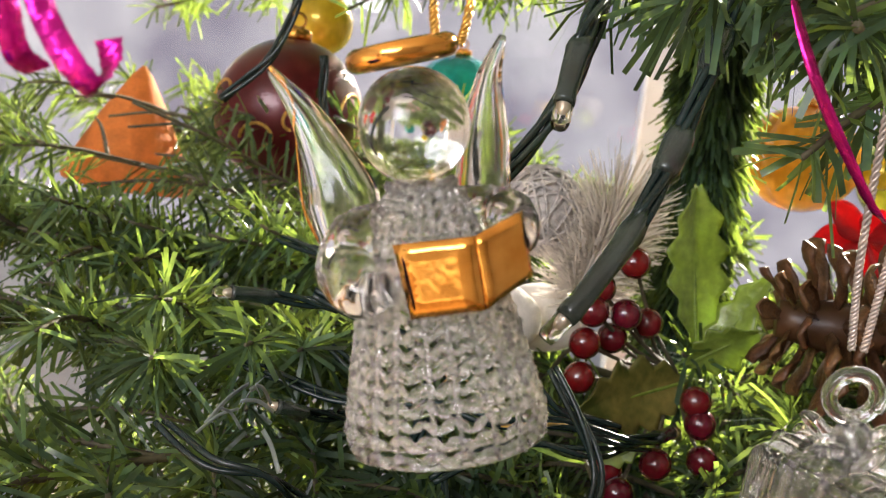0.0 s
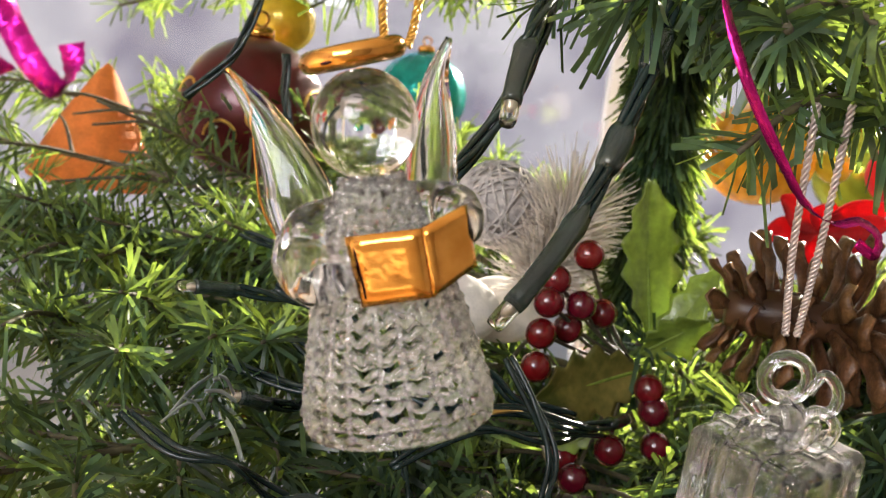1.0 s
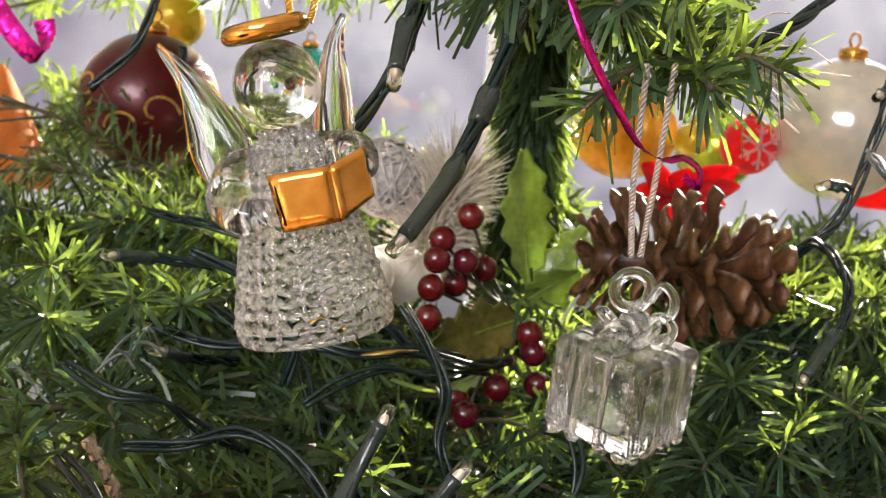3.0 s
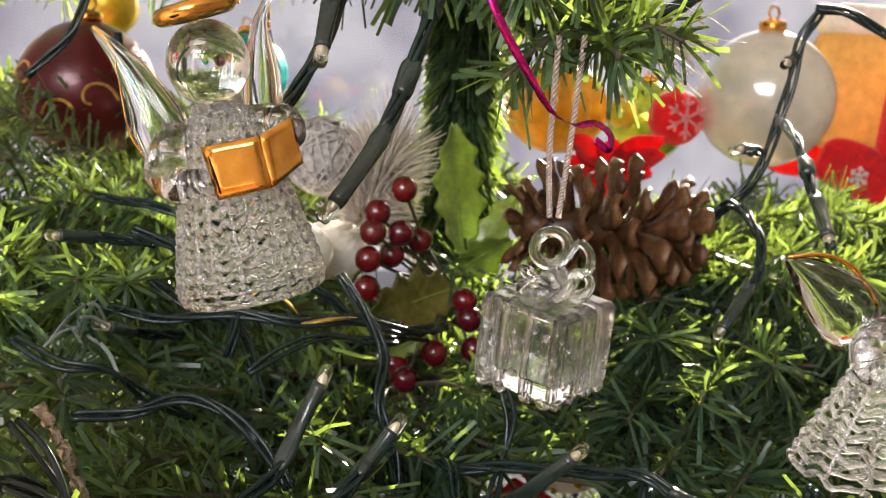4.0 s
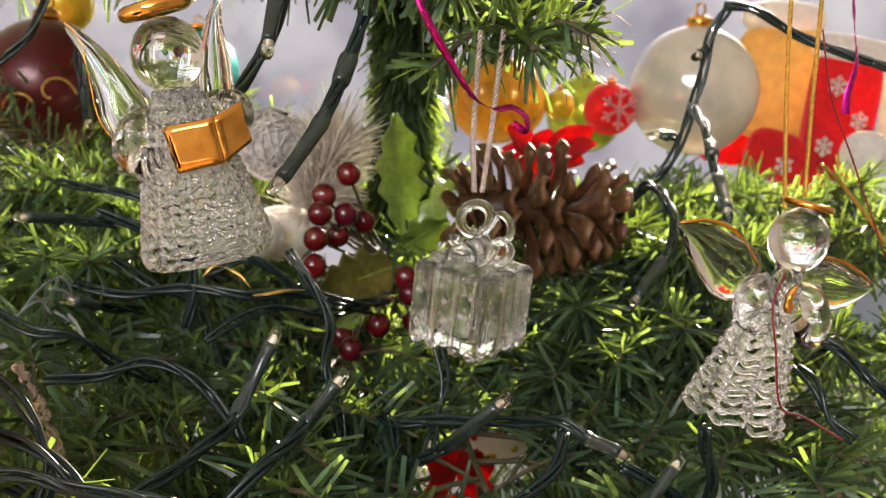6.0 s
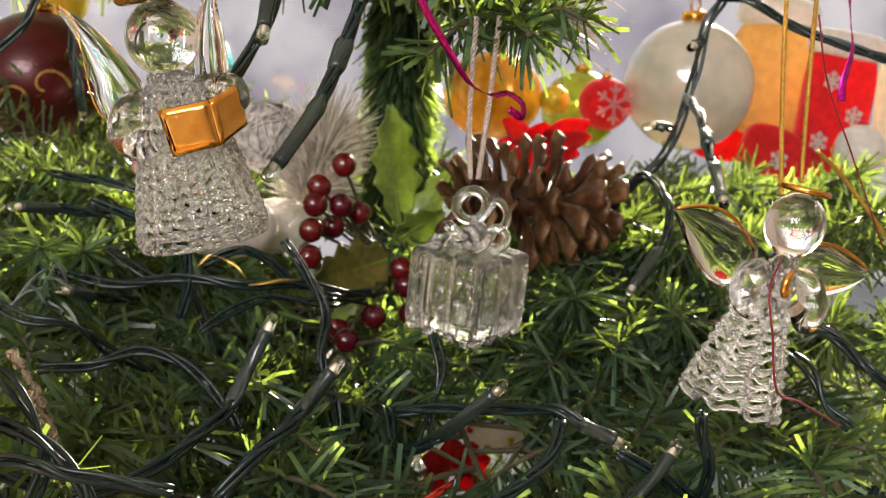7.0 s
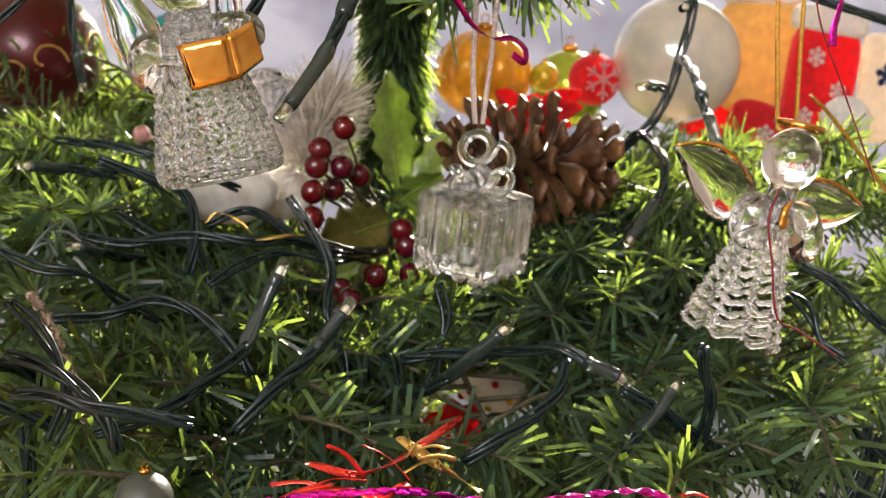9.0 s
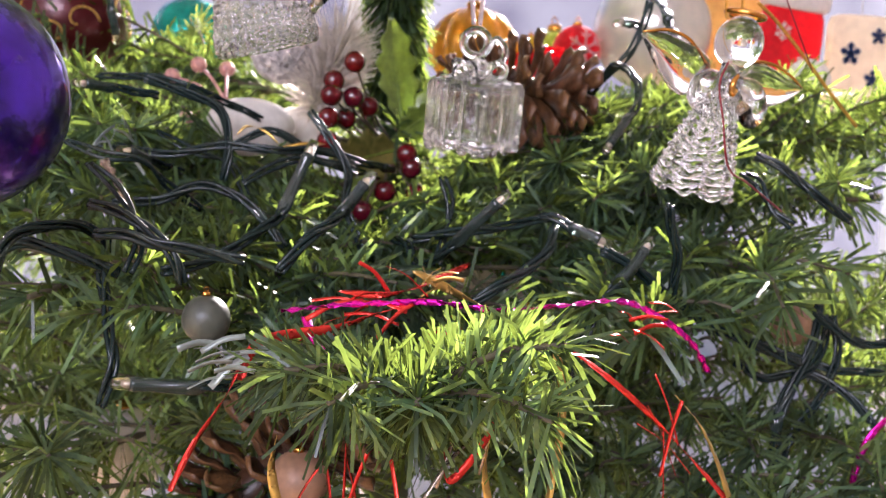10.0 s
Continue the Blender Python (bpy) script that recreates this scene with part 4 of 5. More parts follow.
light([(-0.0452, 0.1900, 1.1111), (-0.0375, 0.1850, 1.1048), (-0.0312, 0.1800, 1.0957), (-0.0291, 0.1750, 1.0868), (-0.0325, 0.1700, 1.0783)], bulb=False, strands=2)
light([(-0.0448, 0.1800, 1.0988), (-0.0350, 0.1780, 1.0964), (-0.0264, 0.1750, 1.0912), (-0.0190, 0.1700, 1.0839), (-0.0161, 0.1700, 1.0748)], bulb=False, strands=3)
light([(-0.0426, 0.1750, 1.0893), (-0.0328, 0.1720, 1.0901), (-0.0231, 0.1700, 1.0870), (-0.0108, 0.1700, 1.0852), (0.0032, 0.1700, 1.0818)], bulb=False, strands=3)
light([(0.0101, 0.3300, 1.1151), (0.0253, 0.3300, 1.1223), (0.0389, 0.3300, 1.1158), (0.0482, 0.3300, 1.1090), (0.0674, 0.3350, 1.1050)], bulb=False, strands=3)
light([(-0.0264, 0.3300, 1.1210), (-0.0089, 0.3200, 1.1119), (0.0061, 0.3100, 1.1075), (0.0126, 0.3000, 1.0945), (0.0168, 0.2900, 1.0862)], bulb=False, strands=2)
light([(0.0875, 0.2500, 1.1063), (0.0899, 0.2450, 1.0957), (0.0866, 0.2400, 1.0833), (0.0813, 0.2300, 1.0729)], bulb=False, strands=2)
light([(0.1491, 0.1700, 1.1017), (0.1534, 0.1750, 1.0917), (0.1586, 0.1800, 1.0812), (0.1613, 0.1900, 1.0649)], bulb=False, strands=3)

light([(0.1153, 0.2220, 1.2163), (0.1218, 0.2250, 1.2211), (0.1315, 0.2300, 1.2264), (0.1451, 0.2400, 1.2363)], bulb=False, strands=4)


# ---- baubles and decorations ----
def bauble(centre, radius, material, label, cap=GOLD, ribs=0, swirls=0, tall=1.0, lobes=0.0):
    root = thing("bauble", pose(*centre), label, "bauble")
    v, f = ball(radius, 64 if ribs else 44, 30)
    v[:, 2] *= tall
    if ribs:
        a = np.arctan2(v[:, 1], v[:, 0])
        v[:, :2] *= (1 + lobes * np.abs(np.sin(a * ribs / 2)))[:, None]
    part("globe", (v, f), material, root)
    c = part("cap", lathe([(radius * 0.2, radius * tall * 0.97), (radius * 0.2, radius * tall * 1.1), (radius * 0.14, radius * tall * 1.14), (0.001, radius * tall * 1.15)], 20), cap, root)
    part("loop", ring(radius * 0.1, radius * 0.02, 16, 6, pose(0, 0, radius * tall * 1.24, 90, 0, 20)), cap, c)
    for k in range(swirls):
        lon = 2 * math.pi * k / swirls - 1.9
        lat = -0.35 + 0.5 * ((k * 7) % 3) / 2
        s = 1 if k % 2 else -1
        t = np.linspace(0, 4.6, 40)
        q = 0.36 * np.exp(-0.36 * t)
        lo, la = lon + s * (q * np.cos(t) - 0.16), lat + q * np.sin(t)
        p = np.stack([np.cos(la) * np.cos(lo), np.cos(la) * np.sin(lo), np.sin(la)], 1) * radius * 1.002
        part("swirl", tube(p, radius * 0.021, 6), GLITTER, root, "raised gold glitter scroll")
    return root


bauble((-0.0776, 0.5300, 1.1841), 0.036, RED_BALL, "dark red bauble with gold glitter scrolls", swirls=9)
bauble((0.0010, 0.8500, 1.2000), 0.034, TEAL_BALL, "teal faceted glass bauble", ribs=14, lobes=0.05)
bauble((-0.0735, 0.1181, 1.1300), 0.0288, PURPLE_BALL, "shiny violet-blue metallic bauble on a branch")
bauble((0.2238, 0.7000, 1.1905), 0.0335, AMBER_BALL, "ribbed amber bauble glowing in the sun", ribs=12, lobes=0.12)
bauble((0.3150, 0.7600, 1.1832), 0.032, LIME_BALL, "shiny lime green bauble")
bauble((0.2598, 0.6600, 1.1893), 0.011, MUSTARD, "small mustard yellow bauble")
bauble((0.3452, 0.6200, 1.2050), 0.0455, PEARL, "large pearly white bauble")
bauble((0.4400, 0.5500, 1.1686), 0.0165, WHITE_FELT, "white round felt snowman head", cap=RED_FELT)
bauble((-0.0089, 0.1600, 1.0652), 0.0075, GREY_STONE, "small dull grey bauble lying in the needles")


hat = thing("felt_cone", Matrix.Translation((-0.1800, 0.6200, 1.1295)) @ pose(0, 0, 0, 0, 4, 0), "orange felt cone decoration behind the branches", "decoration")
part("cone", lathe([(0.036, 0), (0.037, 0.003), (0.029, 0.02), (0.018, 0.042), (0.006, 0.062), (0.001, 0.068)], 28), ORANGE_FELT, hat)


dotty = bauble((0.1574, 0.4000, 1.0409), 0.026, WHITE_FELT, "white bauble with bright painted dots")
for k in range(46):
    zz = 1 - 2 * (k + 0.5) / 46
    a = 2.4 * k
    q = Vector((math.sqrt(1 - zz * zz) * math.cos(a), math.sqrt(1 - zz * zz) * math.sin(a), zz)) * 0.0262
    part("dot", ball(0.0019, 10, 6, q), (TEAL_BALL, MUSTARD, LIME_BALL, RED_FELT, CARD)[k % 5], dotty)
# yellow ball added for the blurred bright spot of sunlit needles
bauble((-0.0757, 0.6000, 1.2318), 0.017, MUSTARD, "small yellow ball in place of a blurred sunlit spot")
bauble((0.0217, 0.1700, 1.0092), 0.010, TAN, "small tan matt bauble under the branch")
# pale ball added where bright daylight shows through the low boughs
bauble((-0.0390, 0.3000, 0.9820), 0.020, PEARL, "pale ball in place of daylight between the low branches")
bauble((0.2949, 0.3200, 1.0300), 0.011, TAN, "small tan bauble half hidden by cables")


def star(arms, length, thick, width):
    out = []
    for k in range(arms):
        m = pose(0, 0, 0, 0, 360 * k / arms, 0)
        out.append(moved(box(-width, width, -thick, thick, 0, length), m))
        for s in (-1, 1):
            out.append(moved(moved(box(-width * 0.8, width * 0.8, -thick, thick, 0, length * 0.35), pose(0, 0, length * 0.55, 0, 50 * s, 0)), m))
    return joined(out)


flake = bauble((0.2874, 0.6300, 1.1888), 0.0185, RED_FELT, "flat red bauble with a white snowflake")
part("snowflake", moved(star(6, 0.0145, 0.0006, 0.0008), pose(0, -0.0188, 0)), PINK_FELT, flake, "pale pink snowflake", smooth=False)

# red felt stocking with white snowflakes, hanging behind the second angel
stock = thing("stocking", Matrix.Translation((0.4994, 0.6800, 1.1936)) @ pose(0, 0, 0, 0, 6, 0), "red felt stocking with white snowflakes", "stocking")
part("leg", joined([soft_box(0.030, 0.008, 0.05, power=5.0), moved(soft_box(0.04, 0.008, 0.02, power=3.5), pose(-0.035, 0, -0.042, 0, 12, 0))]), RED_FELT, stock)
part("cuff", moved(soft_box(0.033, 0.010, 0.011, power=4.0), pose(0, 0, 0.052)), WHITE_FELT, stock)
for x, z in ((-0.012, 0.022), (0.012, -0.002), (-0.014, -0.026), (-0.045, -0.045)):
    part("snowflake", moved(star(6, 0.008, 0.0005, 0.0008), pose(x, -0.0088, z)), WHITE_FELT, stock, smooth=False)
cushion = thing("felt_figure", pose(*(0.4915, 0.7600, 1.2193)), "plump mustard felt decoration with a white top", "decoration")
part("body", soft_box(0.043, 0.02, 0.05, power=3.6), MUSTARD_FELT, cushion)
part("top", moved(soft_box(0.036, 0.018, 0.014, power=3.0), pose(-0.004, 0, 0.054)), WHITE_FELT, cushion)
cream = thing("star_bauble", pose(*(0.6395, 0.7800, 1.1977)), "cream felt card with dark blue stars", "decoration")
part("card", soft_box(0.036, 0.006, 0.05, power=8.0), CREAM, cream)
for x, z, r in ((-0.014, 0.012, 0.011), (0.012, -0.012, 0.009), (0.016, 0.03, 0.008)):
    part("star", moved(star(5, r, 0.0006, r * 0.2), pose(x, -0.0068, z)), CARD, cream, smooth=False)
part("string", tube([(0, 0, 0.048), (0, 0, 0.2)], 0.0005, 6), WHITE_FELT, cream)
wall_card = thing("crimson_cushion", pose(*(0.4878, 0.8000, 1.1664)), "crumpled crimson felt decoration", "decoration")
part("sheet", soft_box(0.05, 0.01, 0.022, power=4.0), RED_FELT, wall_card)


def petal(length, width, thick=0.0006, curl=0.25, spikes=0, n=14, m=7):
    """A thin curved leaf or petal along +x, its edge spiked where wanted."""
    t = np.linspace(0, 1, n)
    w = width * np.sin(math.pi * np.clip(t, 0.02, 0.985)) ** 0.75
    if spikes:
        w = w * (0.74 + 0.42 * np.abs(((t * spikes) % 1) - 0.5) * 2)
    s = np.linspace(-1, 1, m)
    x = np.repeat((t * length)[:, None], m, 1) + (0.10 * length * np.abs(s)[None, :] * 0.2)
    y = w[:, None] * s[None, :]
    z = curl * length * (t[:, None] ** 2) * 0.5 + 0.25 * np.abs(y) + 0.02 * length * np.sin(t * 9)[:, None] * np.abs(s)[None, :]
    top = np.stack([x, y, z], -1).reshape(-1, 3)
    bot = top - np.array((0, 0, thick))
    f = []
    for i in range(n - 1):
        for j in range(m - 1):
            q = (i * m + j, i * m + j + 1, (i + 1) * m + j + 1, (i + 1) * m + j)
            f += [q, tuple(k + n * m for k in q[::-1])]
    edge = [j for j in range(m)] + [i * m + m - 1 for i in range(1, n)] + [(n - 1) * m + j for j in range(m - 2, -1, -1)] + [i * m for i in range(n - 2, 0, -1)]
    for k in range(len(edge)):
        p, q = edge[k], edge[(k + 1) % len(edge)]
        f.append((q, p, p + n * m, q + n * m))
    return np.vstack([top, bot]), f


def aim(a, b, roll=0.0):
    """A pose at a whose x axis points to b and whose z axis faces the camera's side as far as it can."""
    a, b = Vector(a), Vector(b)
    x = (b - a).normalized()
    z = Vector((0.15, -1, 0.35))
    z = (z - x * z.dot(x)).normalized()
    m = Matrix((x, z.cross(x), z)).transposed().to_4x4()
    return Matrix.Translation(a) @ m @ Matrix.Rotation(radians(roll), 4, "X")


# poinsettia in red fabric behind the cone
poin = thing("poinsettia", pose(*(0.1975, 0.5000, 1.1625)), "bright red fabric poinsettia flower", "flower")
for ang, ln, tip in ((-170, 0.036, 0.0), (-12, 0.03, 0.0), (32, 0.04, 0.01), (150, 0.032, 0.01), (75, 0.018, 0.015), (-60, 0.03, 0.0), (-120, 0.028, 0.0), (10, 0.038, -0.01)):
    c = Vector((0.1976, 0.5000, 1.1612))
    end = c + Vector((math.cos(radians(ang)), tip * 10 - 0.25, math.sin(radians(ang)))) * ln
    part("petal", moved(petal(ln * 0.85, 0.0085), aim(c, end, rng.uniform(-25, 25))), RED_FELT, poin, local=False)
bow_low = thing("fabric_flower", pose(*(0.1349, 0.4000, 1.0052)), "small bright red fabric flower deep in the tree", "flower")
for ang in (100, 60, 20, -25, 160, 200):
    c = Vector((0.1349, 0.4000, 1.0052))
    end = c + Vector((math.cos(radians(ang)), -0.3, math.sin(radians(ang)))) * 0.02
    part("petal", moved(petal(0.02, 0.007), aim(c, end, rng.uniform(-30, 30))), RED_FELT, bow_low, local=False)

# ---- holly pick ----
holly = thing("holly_pick", pose(*(0.0939, 0.3700, 1.1169)), "artificial holly sprig with dark red berries and green leaves", "holly")
HL = [((0.1001, 0.3850, 1.1224), (0.0916, 0.3950, 1.1803), 0.0125, 12, 5), ((0.0957, 0.3720, 1.1145), (0.0541, 0.3450, 1.1057), 0.0125, -8, 5),
      ((0.0993, 0.3750, 1.1200), (0.1193, 0.3720, 1.1542), 0.0075, -35, 4), ((0.0937, 0.3700, 1.1207), (0.1136, 0.3600, 1.1378), 0.009, 25, 4),
      ((0.0739, 0.3300, 1.1020), (0.0627, 0.3300, 1.0952), 0.004, 0, 3)]
for k, (a, b, w, r, sp) in enumerate(HL):
    ln = (Vector(b) - Vector(a)).length
    lf = part("leaf", moved(petal(ln, w, 0.0007, 0.12, sp, 40, 9), aim(a, b, r)), LEAF_SHADED if k == 1 else LEAF, holly, "spiny green leaf", local=False)
    rib = spline([a, (np.array(a) + np.array(b)) / 2 + np.array((0, -0.0005, 0)), b], 6)
    part("midrib", tube(rib, np.linspace(0.0008, 0.0003, len(rib)), 6), LEAF, lf, local=False)
hub = (0.0918, 0.3720, 1.1165)
berry_me = mesh_of("berry", *ball(0.0053, 24, 16), BERRY)
for c in ((0.0676, 0.3520, 1.1562), (0.0576, 0.3520, 1.1466), (0.0555, 0.3460, 1.1396), (0.0670, 0.3500, 1.1391), (0.0543, 0.3460, 1.1288), (0.0539, 0.3440, 1.1177), (0.0651, 0.3600, 1.1288),
          (0.0946, 0.3520, 1.1125), (0.0806, 0.3350, 1.0948), (0.0690, 0.3300, 1.0854), (0.0660, 0.3400, 1.0889), (0.0966, 0.3500, 1.1055), (0.0767, 0.3620, 1.1350), (0.0992, 0.3500, 1.0932)):
    bo = share("berry", berry_me, PLACE[holly].inverted() @ pose(*c), holly)
    mid = (np.array(c) + np.array(hub)) / 2 + np.array((0, 0.006, -0.003))
    part("stalk", tube(spline([c, mid, hub], 8), 0.0007, 6), STEM, holly, local=False)

# ---- pine cone ----
ca, cb = Vector((0.1123, 0.3450, 1.1452)), Vector((0.1781, 0.3350, 1.1449))
cone = thing("pine_cone", aim(ca, cb), "open brown pine cone with woody scales", "pine cone")
L = (cb - ca).length
part("core", tube(np.stack([np.linspace(0.002, L * 0.93, 12), np.zeros(12), np.zeros(12)], 1), np.interp(np.linspace(0, 1, 12), [0, 0.3, 1], [0.006, 0.009, 0.003]), 10), SCALE, cone)
n, m = 9, 7
tt, ss = np.linspace(0, 1, n), np.linspace(-1, 1, m)
wd = 0.0014 + 0.0054 * np.clip(tt * 1.2, 0, 1) ** 1.1 * np.where(tt > 0.9, 0.7, 1)
sx = np.repeat(tt[:, None], m, 1)
sv = np.stack([sx - 0.05 * (ss ** 2)[None, :] * tt[:, None], wd[:, None] / 0.024 * ss[None, :], 0.18 * tt[:, None] ** 2 - 0.05 * (ss ** 2)[None, :] + 0.07 * (1 - np.abs(ss))[None, :] * tt[:, None] + np.where((tt > 0.7) & (tt < 0.95), 0.05, 0)[:, None]], -1).reshape(-1, 3)
sb = sv - np.array((0, 0, 1.0)) * np.repeat(0.022 + 0.035 * tt[:, None] ** 2, m, 1).reshape(-1, 1)
sf = []
for i in range(n - 1):
    for j in range(m - 1):
        q = (i * m + j, i * m + j + 1, (i + 1) * m + j + 1, (i + 1) * m + j)
        sf += [q, tuple(k + n * m for k in q[::-1])]
edge = [j for j in range(m)] + [i * m + m - 1 for i in range(1, n)] + [(n - 1) * m + j for j in range(m - 2, -1, -1)] + [i * m for i in range(n - 2, 0, -1)]
for k in range(len(edge)):
    p, q = edge[k], edge[(k + 1) % len(edge)]
    sf.append((q, p, p + n * m, q + n * m))
scale_me = mesh_of("scale", np.vstack([sv, sb]), sf, SCALE)
N = 74
for k in range(N):
    u = k / (N - 1)
    x = L * (0.04 + 0.88 * u)
    ln = np.interp(u, [0, 0.15, 0.45, 0.8, 1.0], [0.015, 0.023, 0.027, 0.026, 0.018]) * rng.uniform(0.9, 1.1)
    open_ = np.interp(u, [0, 0.4, 1.0], [108, 74, 30]) + rng.uniform(-13, 13)
    share("scale", scale_me, pose(x, 0, 0, 137.5 * k, 0, 0) @ pose(0, 0, 0.003, 0, -open_, 0) @ Matrix.Diagonal((ln, ln * 0.86, ln, 1)), cone)

# ---- white bristle decoration behind the first angel ----
puff = thing("bristle_puff", pose(*(0.0614, 0.4100, 1.1497)), "white bristly puff with a soft white body", "decoration")
c = np.array((0.0614, 0.4050, 1.1488))
d = rng.normal(0, 1, (1900, 3))
d /= np.linalg.norm(d, axis=1, keepdims=True)
d = d * np.array((1.05, 0.7, 1.0)) + np.array((0.15, 0, 0.3))
r0, r1 = 0.006, 0.031 * rng.uniform(0.75, 1.1, (1900, 1))
sd = np.cross(d, rng.normal(0, 1, (1900, 3)))
sd /= np.linalg.norm(sd, axis=1, keepdims=True)
hw = 0.00036
c = c + np.array((0.35, 0.1, 1.0)) * rng.uniform(-0.016, 0.016, (1900, 1))
r1 = r1 * 0.72
v = np.stack([c + d * r0 + sd * hw, c + d * r0 - sd * hw, c + d * r1 + np.array((0, 0, 0.002)) - sd * hw * 0.5, c + d * r1 + np.array((0, 0, 0.002)) + sd * hw * 0.5], 1).reshape(-1, 3)
kk = 4 * np.arange(1900)[:, None]
part("bristles", (v, (kk + np.arange(4)).tolist()), FIBRE, puff, "fine white bristles", local=False, kind="stuff")
part("body", ball(0.021, 32, 20, np.array((0.0207, 0.4000, 1.1229)), (1.15, 0.8, 0.72)), WHITE_FELT, puff, "soft white felt body", local=False)
part("body", ball(0.017, 32, 20, np.array((0.0470, 0.4250, 1.1204)), (1.1, 0.8, 0.8)), WHITE_FELT, puff, local=False)
mesh_ball = thing("yarn_ball", pose(*(0.0396, 0.4150, 1.1636)), "grey-brown sparkly knitted ball", "decoration")
part("core", ball(0.0165, 24, 16, (0, 0, 0), (1, 1, 0.9)), GREY_MESH, mesh_ball)
for k in range(44):
    q = pose(0, 0, 0, rng.uniform(0, 180), rng.uniform(0, 180), 0)
    part("yarn", ring(0.0171, 0.0006, 28, 6, q), GREY_MESH, mesh_ball)
for c, hubp in (((-0.0045, 0.4100, 1.1541), (0.0090, 0.4000, 1.1355)), ((-0.0179, 0.4100, 1.1477), (0.0091, 0.4000, 1.1341)), ((-0.0110, 0.3900, 1.1262), (0.0091, 0.4000, 1.1326)), ((0.0105, 0.4200, 1.1531), (0.0090, 0.4000, 1.1355))):
    sp = thing("berry_spray", pose(*c), "frosted rose-coloured berry on a stalk", "berry")
    part("berry", ball(0.0042, 20, 14), ROSE_BERRY, sp)
    part("stalk", tube(spline([c, (np.array(c) + np.array(hubp)) / 2 + np.array((0, 0, 0.002)), hubp], 6), 0.0009, 6), ROSE_BERRY, sp, local=False)


low_cone = copy_thing(cone, aim((-0.0053, 0.2100, 0.9784), (0.0107, 0.2100, 0.9934), 40))
tagged(low_cone, "dark brown pine cone deep in the branches")
twig = thing("twig", pose(*(0.2111, 0.2000, 1.1642)), "thin golden brown bare twig", "twig")
part("stem", tube(spline([(0.1955, 0.2000, 1.1772), (0.2038, 0.2000, 1.1707), (0.2162, 0.2000, 1.1584), (0.2290, 0.2000, 1.1448), (0.2419, 0.2000, 1.1319)], 8), 0.0007, 8), GOLD_CORD, twig, local=False)

# ---- foil ribbons ----
def foil(points, material, width=0.003, twist=2.0, turn0=0.0, label="curled shiny magenta foil ribbon", n=10, crinkle=0.1):
    root = thing("foil_ribbon", pose(*points[0]), label, "ribbon", "foil ribbons")
    part("strip", strip(spline(points, n), width, twist, turn0, crinkle=crinkle), material, root, local=False)


foil([(-0.0510, 0.1270, 1.2122), (-0.0504, 0.1280, 1.2067), (-0.0495, 0.1300, 1.2011), (-0.0482, 0.1340, 1.1992)], FOIL_PINK, 0.0034, 1.2, 0.2)
foil([(-0.0485, 0.1280, 1.2126), (-0.0460, 0.1280, 1.2064), (-0.0418, 0.1260, 1.2011), (-0.0385, 0.1270, 1.1981), (-0.0380, 0.1300, 1.2009), (-0.0388, 0.1310, 1.2041)], FOIL_PINK, 0.0034, 2.6, 0.5)
foil([(0.0567, 0.1900, 1.2337), (0.0602, 0.1880, 1.2226), (0.0649, 0.1860, 1.2116), (0.0725, 0.1880, 1.2008), (0.0801, 0.1900, 1.1914), (0.0869, 0.1920, 1.1884), (0.0933, 0.1960, 1.1891), (0.0985, 0.1990, 1.1864), (0.0988, 0.2000, 1.1825), (0.0950, 0.2000, 1.1847)], FOIL_WINE, 0.0021, 5.0, 0.6)
foil([(0.1991, 0.2000, 1.2353), (0.2019, 0.2000, 1.2188), (0.2038, 0.2000, 1.2088), (0.2018, 0.2000, 1.1985), (0.2019, 0.2000, 1.1930)], FOIL_PINK, 0.0026, 2.0)
foil([(0.1412, 0.1200, 1.0540), (0.1343, 0.1200, 1.0641), (0.1219, 0.1220, 1.0727), (0.1113, 0.1250, 1.0758), (0.0944, 0.1280, 1.0739), (0.0757, 0.1300, 1.0725), (0.0578, 0.1350, 1.0740), (0.0457, 0.1370, 1.0738), (0.0274, 0.1380, 1.0729), (0.0117, 0.1380, 1.0713)], FOIL_PINK, 0.0021, 6.0, 0.3, label="long magenta and red foil ribbon lying on needles", crinkle=0.7)
foil([(-0.0009, 0.1250, 1.0541), (0.0026, 0.1280, 1.0618), (0.0105, 0.1300, 1.0654), (0.0268, 0.1320, 1.0672), (0.0393, 0.1350, 1.0706), (0.0558, 0.1400, 1.0743)], FOIL_RED, 0.0032, 3.0, label="crumpled red foil ribbon")
foil([(-0.0199, 0.1100, 1.0279), (-0.0140, 0.1150, 1.0385), (-0.0048, 0.1200, 1.0511), (0.0015, 0.1250, 1.0626), (0.0114, 0.1300, 1.0663), (0.0285, 0.1350, 1.0668)], FOIL_RED, 0.0017, 6.0, label="crumpled red foil ribbon")
foil([(0.0907, 0.1050, 1.0648), (0.1019, 0.1000, 1.0563), (0.1147, 0.1000, 1.0452), (0.1279, 0.1000, 1.0322), (0.1396, 0.1000, 1.0197)], FOIL_RED, 0.0018, 4.5, label="bright red foil ribbon hanging down")
foil([(0.0744, 0.0750, 1.0710), (0.0745, 0.0700, 1.0627), (0.0736, 0.0680, 1.0504), (0.0713, 0.0680, 1.0346)], FOIL_GOLD, 0.0022, 1.2, label="narrow gold foil ribbon hanging down")
foil([(0.1204, 0.1000, 1.0525), (0.1290, 0.1000, 1.0431), (0.1351, 0.1000, 1.0319), (0.1395, 0.1000, 1.0214)], FOIL_GOLD, 0.002, 1.4, label="narrow gold foil ribbon hanging down")
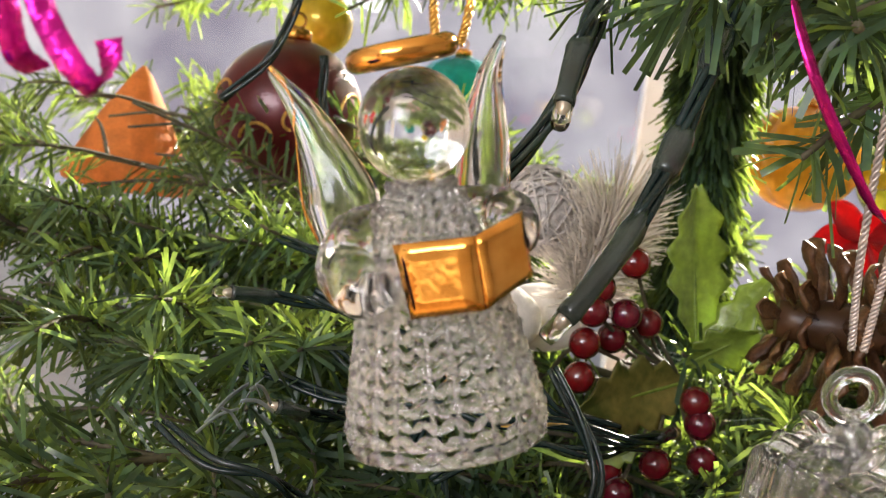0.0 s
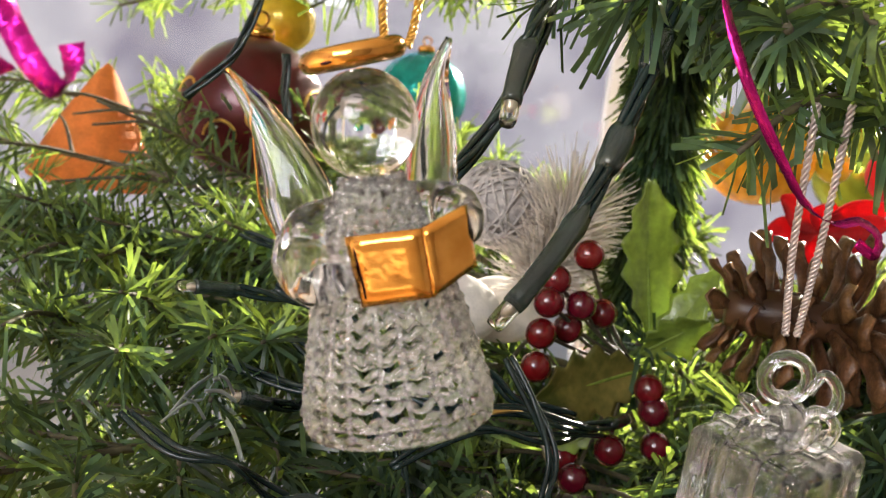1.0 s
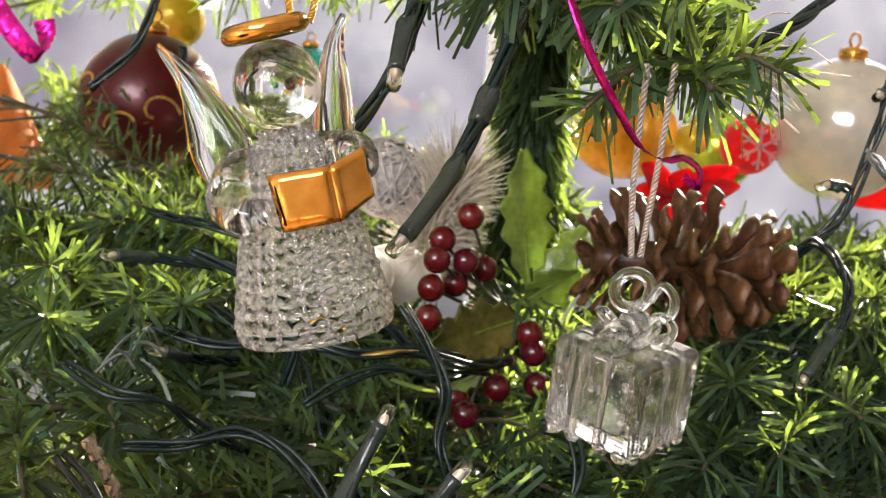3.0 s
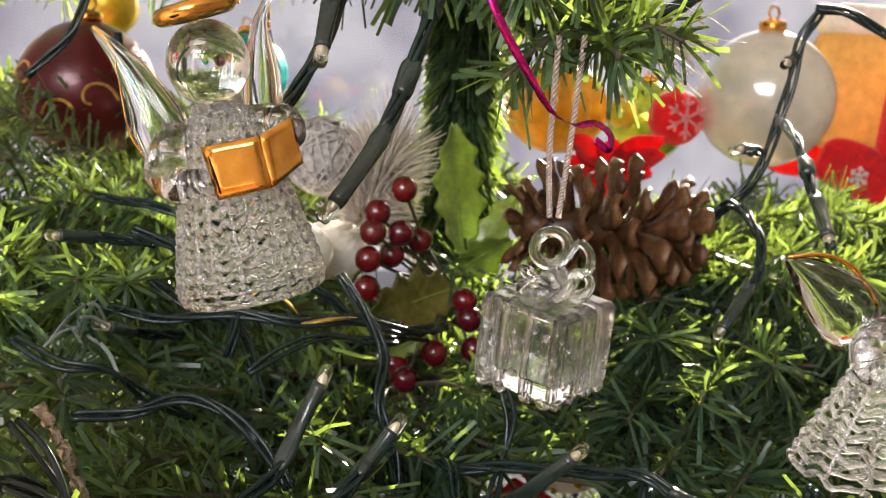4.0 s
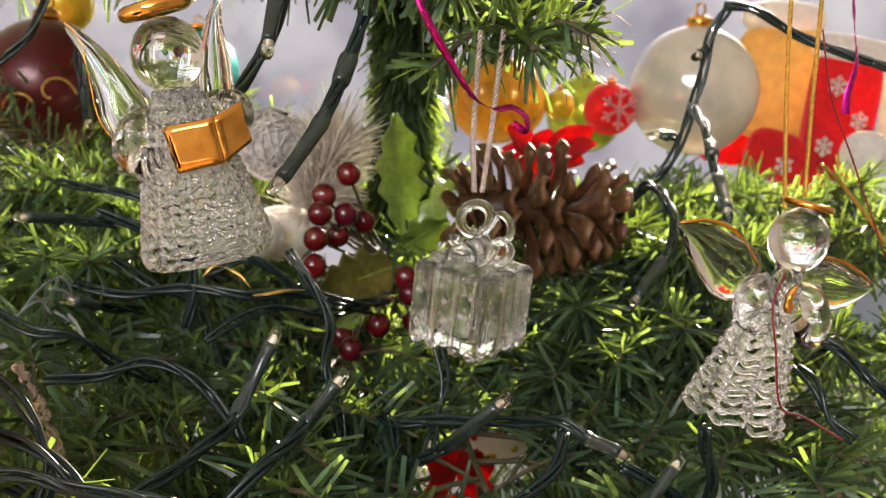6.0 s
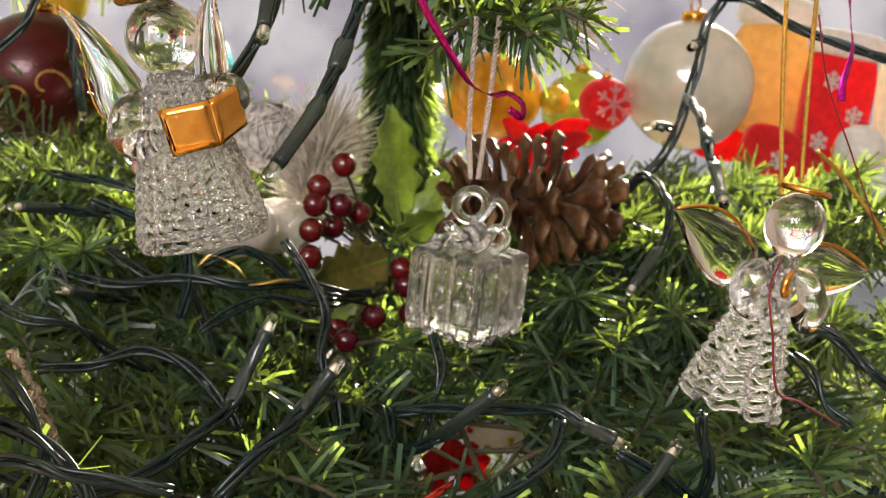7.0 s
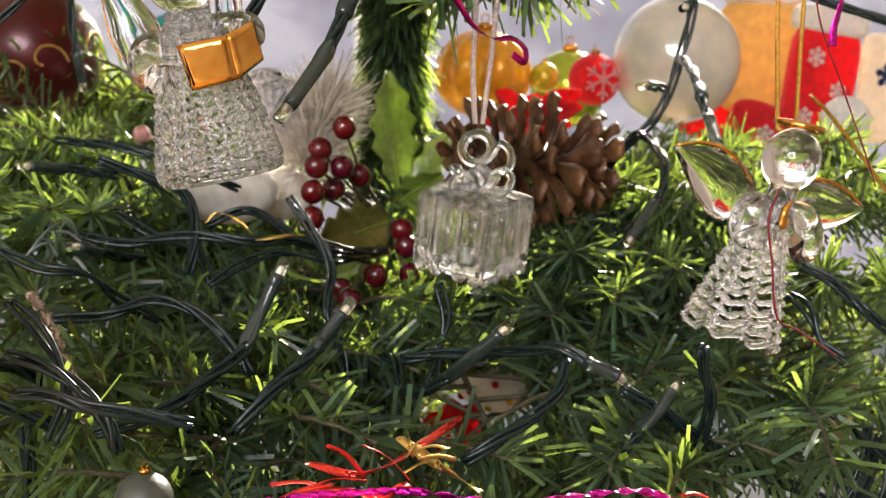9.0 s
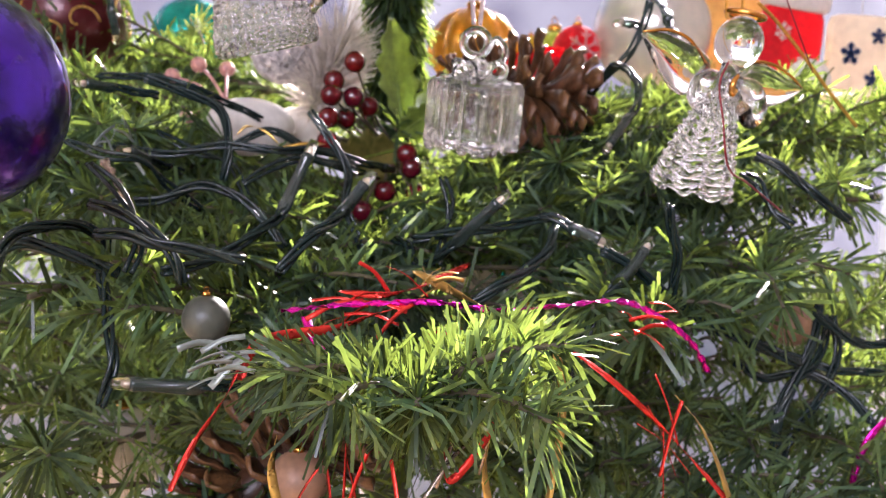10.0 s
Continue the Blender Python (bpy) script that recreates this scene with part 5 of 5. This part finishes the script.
foil([(0.0623, 0.0850, 1.0594), (0.0612, 0.0850, 1.0489), (0.0510, 0.0850, 1.0358), (0.0485, 0.0850, 1.0434), (0.0471, 0.0870, 1.0534), (0.0561, 0.0900, 1.0576)], FOIL_RED, 0.0022, 5.0, label="red and silver foil ribbon curled in a loop")
foil([(0.0072, 0.1000, 1.0451), (0.0059, 0.1000, 1.0361), (0.0079, 0.1000, 1.0252)], FOIL_GOLD, 0.0026, 2.0, label="narrow gold foil ribbon hanging down")
foil([(0.0621, 0.0900, 1.0444), (0.0613, 0.0900, 1.0352), (0.0634, 0.0900, 1.0242)], FOIL_GOLD, 0.0022, 2.0, label="narrow gold foil ribbon hanging down")
foil([(0.0203, 0.1500, 1.0676), (0.0226, 0.1400, 1.0608), (0.0279, 0.1350, 1.0566)], FOIL_PINK, 0.0028, 2.0)
foil([(-0.0413, 0.2000, 1.1122), (-0.0359, 0.2000, 1.1028), (-0.0315, 0.2000, 1.0916), (-0.0269, 0.2000, 1.0770), (-0.0246, 0.2000, 1.0688)], FOIL_SILVER, 0.0036, 0.8, 0.6, crinkle=0.5, label="crinkled silver and gold foil ribbon")
foil([(0.0264, 0.2850, 1.1159), (0.0363, 0.2850, 1.1175), (0.0448, 0.2900, 1.1173)], FOIL_GOLD, 0.0014, 3.0, label="short bit of gold tinsel")
foil([(0.0568, 0.1600, 1.0802), (0.0647, 0.1500, 1.0761), (0.0749, 0.1400, 1.0714)], FOIL_GOLD, 0.003, 3.0, label="crinkled gold foil ribbon")
foil([(0.0322, 0.1600, 1.0738), (0.0484, 0.1500, 1.0744), (0.0803, 0.1800, 1.0794)], FOIL_RED, 0.0022, 5.0, label="crumpled red foil ribbon")
foil([(0.2293, 0.1700, 0.9926), (0.2349, 0.1700, 1.0121), (0.2438, 0.1700, 1.0227)], FOIL_PINK, 0.0028, 2.0)
foil([(0.0082, 0.3000, 1.1199), (0.0128, 0.3000, 1.1238), (0.0200, 0.2980, 1.1222), (0.0262, 0.2950, 1.1165)], FOIL_GOLD, 0.0012, 6.0, label="thin curl of gold tinsel wire")


def tuft(centre, n, length, material, label, to=(0, -1, 0.3), spread=0.6, width=0.0013):
    """A loose tuft of flat strips."""
    root = thing("tinsel_tuft", pose(*centre), label, "tinsel")
    for k in range(n):
        d = np.array(to) + rng.normal(0, spread, 3)
        d /= np.linalg.norm(d)
        a = rng.normal(0, length * 0.3, 3)
        p = spline([a, a + d * length * 0.5, a + d * length + np.array((0, 0, -0.2 * length))], 4)
        part("strip", strip(p, width * rng.uniform(0.6, 1.2), rng.uniform(-0.6, 0.6), rng.uniform(0, 3)), material, root)


SILVER_NEEDLE = mat("silvery_needle", (0.32, 0.36, 0.33), 0.3, metal=0.3, vary=0.2, size=60, bump=0.0, translucent=0.3)
tuft((-0.0415, 0.2700, 1.1180), 8, 0.014, SILVER_NEEDLE, "tuft of frosted silvery needles on the branch", (-0.3, -0.6, 0.4), 0.6)
tuft((0.1136, 0.2150, 1.2135), 46, 0.012, FIBRE, "frosted white branch tip", (1, -0.4, -0.2), 0.35, 0.0006)
tuft((-0.0019, 0.1200, 1.0605), 9, 0.012, SILVER_NEEDLE, "cut silvery strip ends in the branch", (-1, -0.1, 0.05), 0.2, 0.002)
tuft((0.0298, 0.1000, 1.0412), 6, 0.022, FOIL_RED, "thin red tinsel strips in the branch", (0, -0.1, -1), 0.5, 0.0012)
tuft((0.0565, 0.0900, 1.0477), 5, 0.02, FOIL_SILVER, "thin silver tinsel strips in the branch", (0, -0.1, -1), 0.5, 0.0012)
tuft((0.1174, 0.1100, 1.0467), 5, 0.02, FOIL_RED, "thin red tinsel strips in the branch", (0.3, -0.1, -1), 0.5, 0.0010)
tuft((0.1151, 0.1200, 1.0702), 7, 0.012, FOIL_RED, "crumpled red and pink tinsel", (1, 0, 0), 0.5, 0.0014)
tuft((0.0591, 0.1500, 1.0760), 6, 0.010, FOIL_GOLD, "crumpled thin gold tinsel strips", (1, 0, 0.3), 0.6, 0.0016)
tuft((0.0446, 0.1400, 1.0717), 10, 0.018, FOIL_RED, "crumpled thin red tinsel strips", (-1, 0, 0.1), 0.4, 0.0014)
